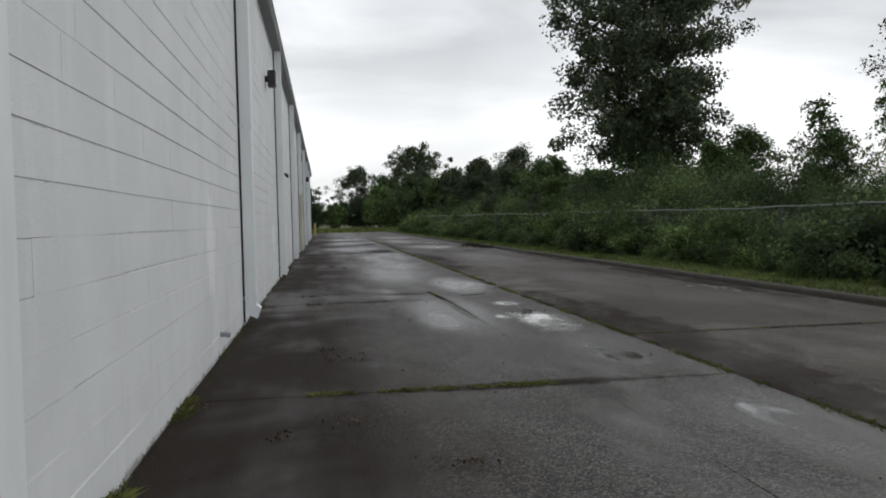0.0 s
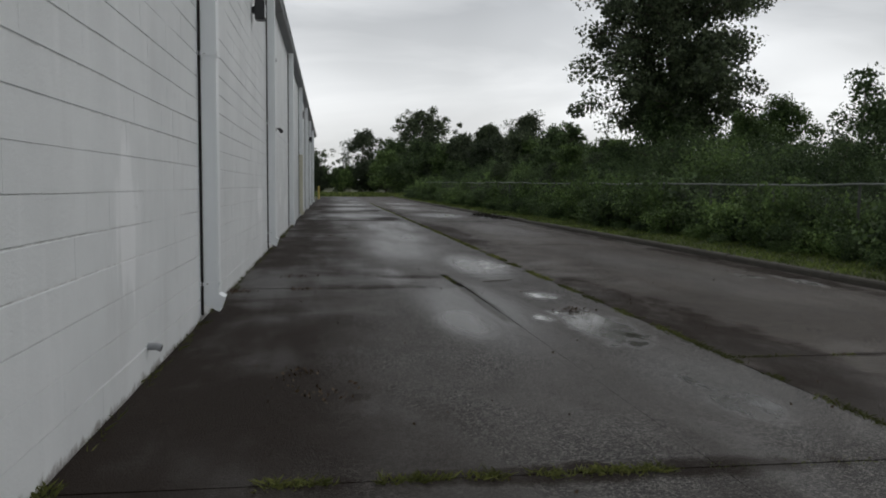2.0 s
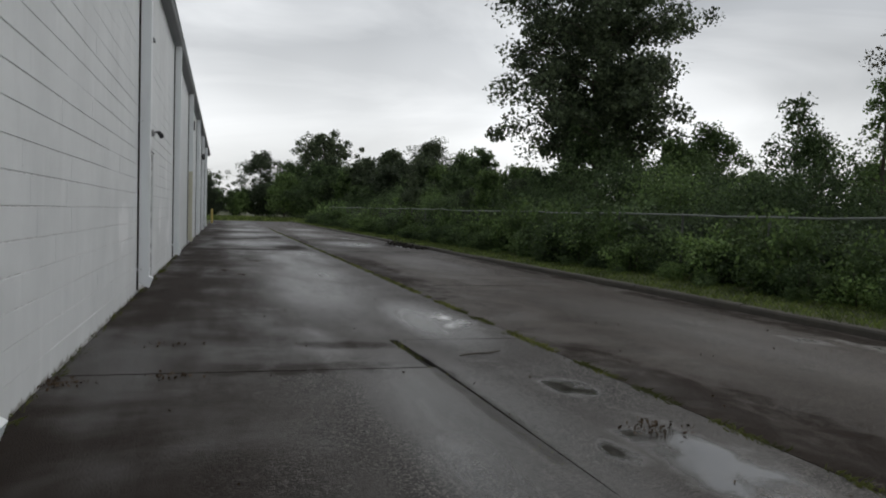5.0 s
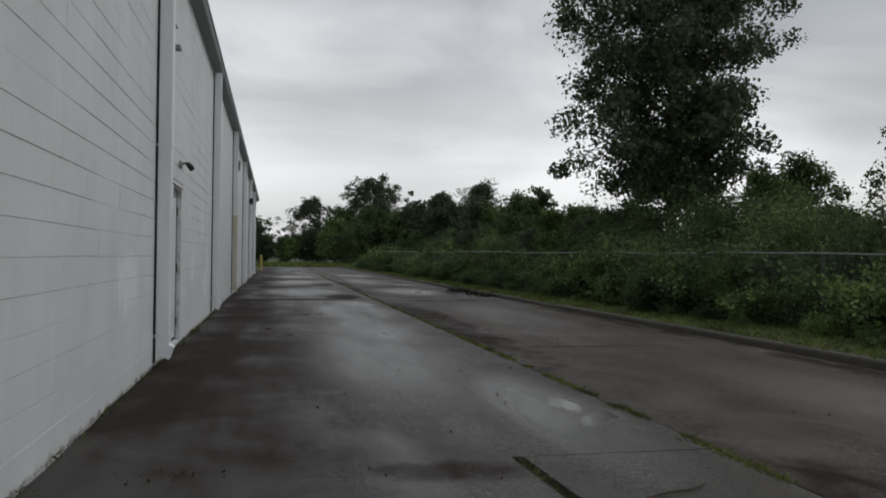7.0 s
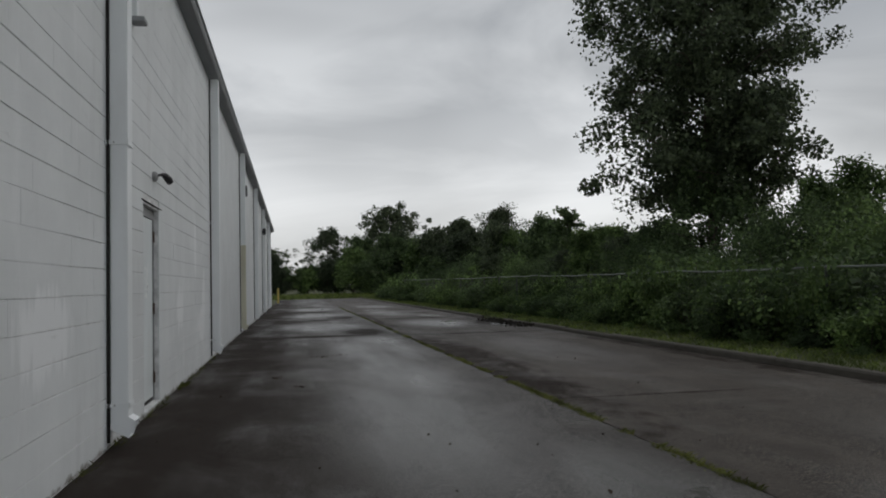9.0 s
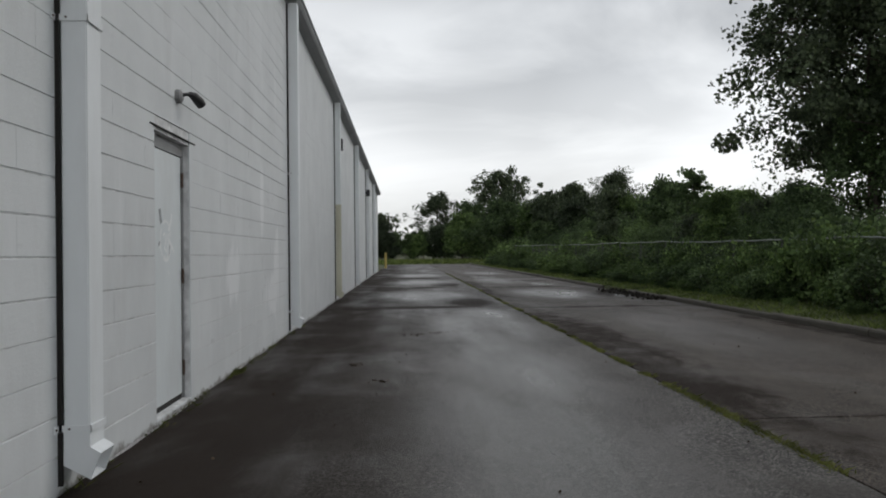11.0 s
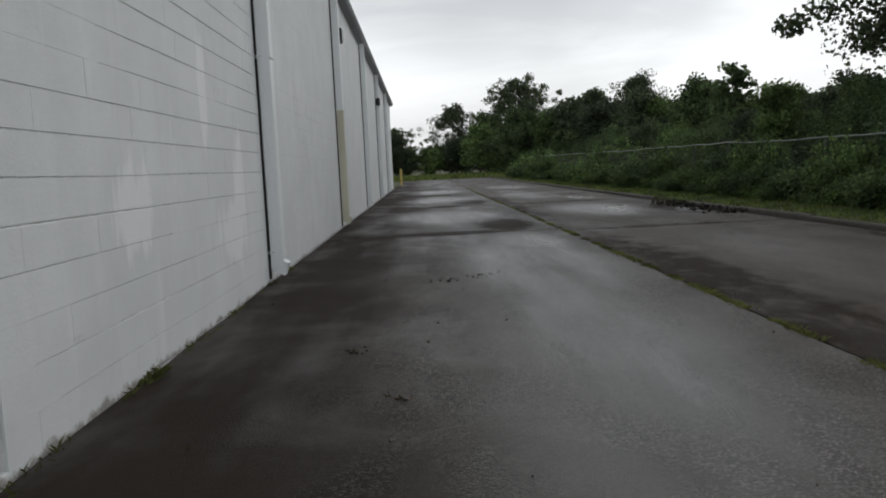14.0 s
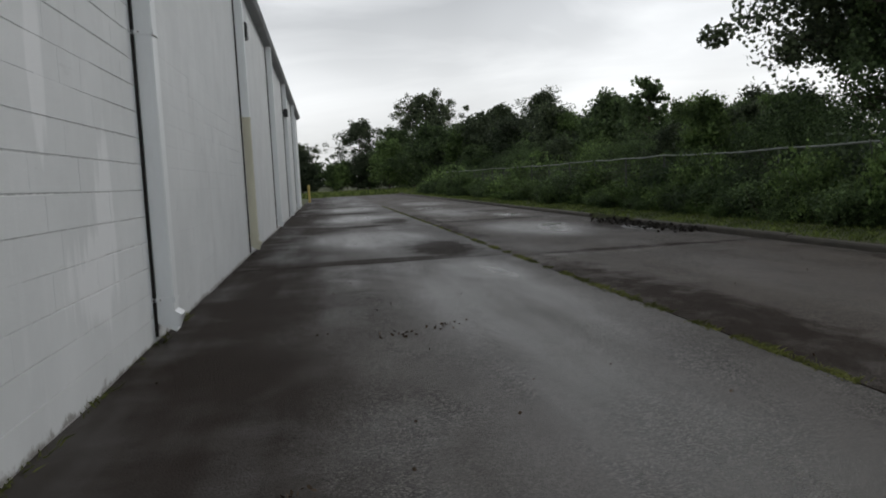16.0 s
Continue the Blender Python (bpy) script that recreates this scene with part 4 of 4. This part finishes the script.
def build_shrubs():
    rng = random.Random(55)
    tall = [make_shrub("thicket_bush", "dense green bush in the thicket behind the fence", pose(14.0, 2 + 4 * k, 0.1), 3.0, 1.9, 60 + k, 14000, 0.08, mt, group="bushes of the thicket") for k, mt in enumerate((M_LEAF_MID, M_LEAF_LIGHT, M_LEAF_MID))]
    for row, (x, n, s0, s1, y0, y1) in enumerate(((12.6, 13, 0.3, 0.5, -16, 70), (14.8, 22, 0.5, 0.85, -16, 84), (17.6, 20, 0.55, 0.95, -14, 90), (21.0, 18, 0.6, 1.1, -14, 92))):
        for k in range(n):
            y = y0 + (y1 - y0) * (k + rng.random()) / n
            s = rng.uniform(s0, s1) * (1.0 + 0.8 * noise.noise(Vector((y * 0.16, x * 0.5, 1))))
            s = min(s, 1.12)
            copy_thing(rng.choice(tall), scaled(x + rng.uniform(-0.8, 0.8), y, 0.08, rng.uniform(0, 360), s * 1.1, s))
    low = [make_shrub("weed_clump", "rank green weeds growing through the fence", pose(10.6, -4 + 2 * k, 0.09), 1.15, 0.75, 80 + k, 2400, 0.078, mt, "weeds", "weeds along the fence") for k, mt in enumerate((M_LEAF_LIGHT, M_LEAF_MID, M_LEAF_LIGHT, M_LEAF_MID))]
    for x, y, s, sz in ((10.2, 9.4, 0.8, 1.45), (10.15, 11.2, 0.7, 1.3), (10.2, 3.6, 0.9, 1.3), (10.1, 6.4, 0.8, 1.35), (10.2, -2.6, 0.9, 1.2), (10.2, 13.6, 1.0, 1.3), (10.2, 17.5, 0.9, 1.4)):
        copy_thing(low[0], scaled(x, y, 0.085, rng.uniform(0, 360), s, sz))
    for x, n, s0, s1 in ((9.55, 70, 0.20, 0.45), (10.1, 90, 0.45, 0.95), (11.3, 80, 0.8, 1.35)):
        for k in range(n):
            y = -16 + 86 * (k + rng.random()) / n
            s = rng.uniform(s0, s1) * max(0.4, 1.0 + 1.5 * noise.noise(Vector((y * 0.34, x, 5))))
            copy_thing(rng.choice(low), scaled(x + rng.uniform(-0.35, 0.35), y, 0.085, rng.uniform(0, 360), s * 1.15, s))


def build_grass():
    nr = np.random.default_rng(3)
    n = 60000
    xy = np.stack([KERB + 0.05 + 2.6 * nr.random(n) ** 1.25, -18 + 90 * nr.random(n) ** 1.3], 1)
    tagged(part("verge_grass", blades("verge_grass", xy, 0.085, 0.0750, 0.010, M_GRASS, nr), M_GRASS), "short yellow-green grass on the verge", "grass", kind="stuff")
    n = 16000
    xy = np.stack([-12 + 40 * nr.random(n), ROAD_END + 0.5 + 38 * nr.random(n) ** 1.6], 1)
    tagged(part("field_grass", blades("field_grass", xy, 0.0, 0.30, 0.05, M_GRASS, nr), M_GRASS), "rough yellowish grass beyond the asphalt", "grass", kind="stuff")

    def along(p, q, count, spread, patchy, seed):
        r = np.random.default_rng(seed)
        u = r.random(count * 4)
        k = np.array([noise.noise(Vector((a * 7 * patchy, seed, 0))) for a in u])
        u = u[k > -0.05][:count]
        c = np.array(p)[None] + u[:, None] * (np.array(q) - np.array(p))[None]
        return c + r.normal(0, spread, c.shape)

    for p, q, count, h, seed in (((0.9, -14.0), (2.7, -14.0), 1500, 0.028, 1), ((2.7, -14.0), (4.1, -14.0), 300, 0.015, 2), ((SEAM, -20.0), (SEAM, -8.0), 3600, 0.026, 3),
                                 ((SEAM, -8.0), (SEAM, 16.0), 9000, 0.028, 4), ((SEAM, 16.0), (SEAM, 40.0), 2500, 0.03, 11), ((SEAM + 0.1, -11.75), (7.5, -11.75), 900, 0.014, 5), ((2.84, -10.4), (2.80, -6.1), 600, 0.014, 6),
                                 ((0.02, -17.0), (0.02, 8.0), 900, 0.04, 7), ((0.02, 2.35), (0.03, 2.75), 130, 0.05, 8), ((0.02, -16.6), (0.03, -16.0), 160, 0.08, 9), ((0.02, -14.6), (0.03, -13.9), 160, 0.05, 10)):
        xy = along(p, q, count, 0.026, 1.0 + abs(q[1] - p[1]) * 0.2, seed)
        tagged(part("joint_weeds", blades("joint_weeds", xy, -0.012, h, 0.007, M_MOSS, nr, 0.9), M_MOSS), "low moss and weeds in the pavement joint", "weeds", kind="stuff")


def build_litter():
    nr = np.random.default_rng(9)
    # Heaps at y -14.86 and -15.83 are added in place of dark crack marks.
    spots = [(0.10, -7.75, 0.10, 60), (0.83, -7.55, 0.10, 26), (0.70, -6.2, 0.16, 22), (0.99, -12.0, 0.10, 30), (1.1, -12.55, 0.14, 34), (0.06, -14.2, 0.08, 50), (1.9, 6.0, 0.10, 16), (2.25, 6.3, 0.12, 20), (1.5, 1.8, 0.06, 14), (3.66, -9.5, 0.10, 70), (1.14, -14.86, 0.10, 24), (1.75, -15.83, 0.09, 30), (0.70, -15.1, 0.05, 16), (1.24, 2.93, 0.05, 18)]
    for x, y, r, k in spots:
        c = np.stack([nr.normal(x, r, k), nr.normal(y, r * 0.8, k), nr.uniform(0.004, 0.02, k)], 1)
        tagged(part("leaf_litter", leaves("leaf_litter", c, 0.036, M_STRAW, nr, 0.5), M_STRAW), "small heap of wet brown dead leaves, two put in for crack marks", "leaf litter", kind="stuff")
    n = 420
    c = np.stack([nr.uniform(0.1, 8.0, n), nr.uniform(-18, 22, n), np.full(n, 0.004)], 1)
    tagged(part("grit", leaves("grit", c, 0.022, M_STRAW, nr, 0.8), M_STRAW), "scattered grit and bits of leaf", "litter", kind="stuff")
    n = 500
    c = np.stack([nr.normal(8.05, 0.22, n), nr.uniform(13.5, 18.5, n), nr.uniform(0.0, 0.06, n)], 1)
    tagged(part("kerb_debris", leaves("kerb_debris", c, 0.09, M_BED, nr, 0.7), M_BED), "dark leaf and soil debris at the broken kerb", "debris", kind="stuff")
    st = thing("stick", pose(3.42, -6.95, 0.012, 0, 0, 18), "thin dark stick lying on the asphalt", "stick")
    part("twig", tubed([(-0.24, 0, 0), (-0.08, 0.012, 0.004), (0.08, 0.002, 0.0), (0.22, 0.03, 0.006)], [0.006, 0.008, 0.008, 0.005], 6), M_BARK, st)


# ---- the blocks of the wall ----
BW, BH, JT = 0.4064, 0.2032, 0.007


def block_mesh(w, h, fill=0.0, head=0.0):
    """Face of one block: flat front with eased edges, set proud of the mortar."""
    a, b, e = w / 2, h / 2 - JT / 2 + fill, 0.0035 - fill
    outer = [(-0.009, -a, -b), (-0.009, a, -b), (-0.009, a, b), (-0.009, -a, b)]
    inner = [(0.0, -a + head, -b + e), (0.0, a, -b + e), (0.0, a, b - e), (0.0, -a + head, b - e)]
    return outer + inner, [(4, 5, 6, 7)] + [(i, (i + 1) % 4, 4 + (i + 1) % 4, 4 + i) for i in range(4)]


def build_blocks(wall):
    rng = random.Random(31)
    shared, near = {}, 0
    verts, faces = [], []
    for c in range(25):
        z0 = c * BH
        k0 = int(-60 / BW)
        y = k0 * BW + (BW / 2 if c % 2 else 0)
        while y < WALL_END:
            spans = [(y, min(y + BW, WALL_END))]
            if z0 + BH > DOOR_Z0 + 0.06 and z0 < DOOR_Z1 - 0.06:
                a, b = spans[0]
                spans = [s for s in ((a, min(b, DOOR_Y0)), (max(a, DOOR_Y1), b)) if s[1] - s[0] > 0.02]
            for a, b in spans:
                w = round(b - a, 4)
                fill = noise.noise(Vector((a * 0.38, c * 0.8, 3))) * (0.003 if a > 6.4 else 0.011) + (0.0040 if a > 6.4 else 0.0030 if c > 13 else 0.0006)
                fill = round(max(0.0, min(0.0033, fill)) / 0.0011) * 0.0011
                head = rng.choice((0.0, 0.0, 0.0, 0.0, 0.0012)) if fill < 0.002 else 0.0
                vs, fs = block_mesh(w, BH, fill, head)
                out = rng.choice((0, 0, 0, 0, 0, 0, 0, 0, 0, 0, 0.0007, -0.0007))
                mid = (a + b) / 2
                if c < 12 and (-1.9 < mid < 3.9 or -17 < mid < -13.9) and near < 300:
                    key = (w, fill, head)
                    if key not in shared:
                        shared[key] = mesh_from("block", vs, fs, M_BLOCK)
                    part("block", shared[key], M_BLOCK, wall, at=pose(out, mid, z0 + BH / 2))
                    near += 1
                else:
                    o = len(verts)
                    verts += [(p[0] + out, p[1] + mid, p[2] + z0 + BH / 2) for p in vs]
                    faces += [tuple(i + o for i in f) for f in fs]
            y += BW
    rest = part("block_courses", mesh_from("block_courses", verts, faces, M_BLOCK), M_BLOCK, wall)
    tagged(rest, kind="stuff")


build_ground()
WALL = build_shell()
build_gutter()
build_door()
build_downspouts()
build_lamps()
build_fence()
build_trees()
build_shrubs()
build_grass()
build_litter()
build_kerb()
build_pavement()
build_blocks(WALL)
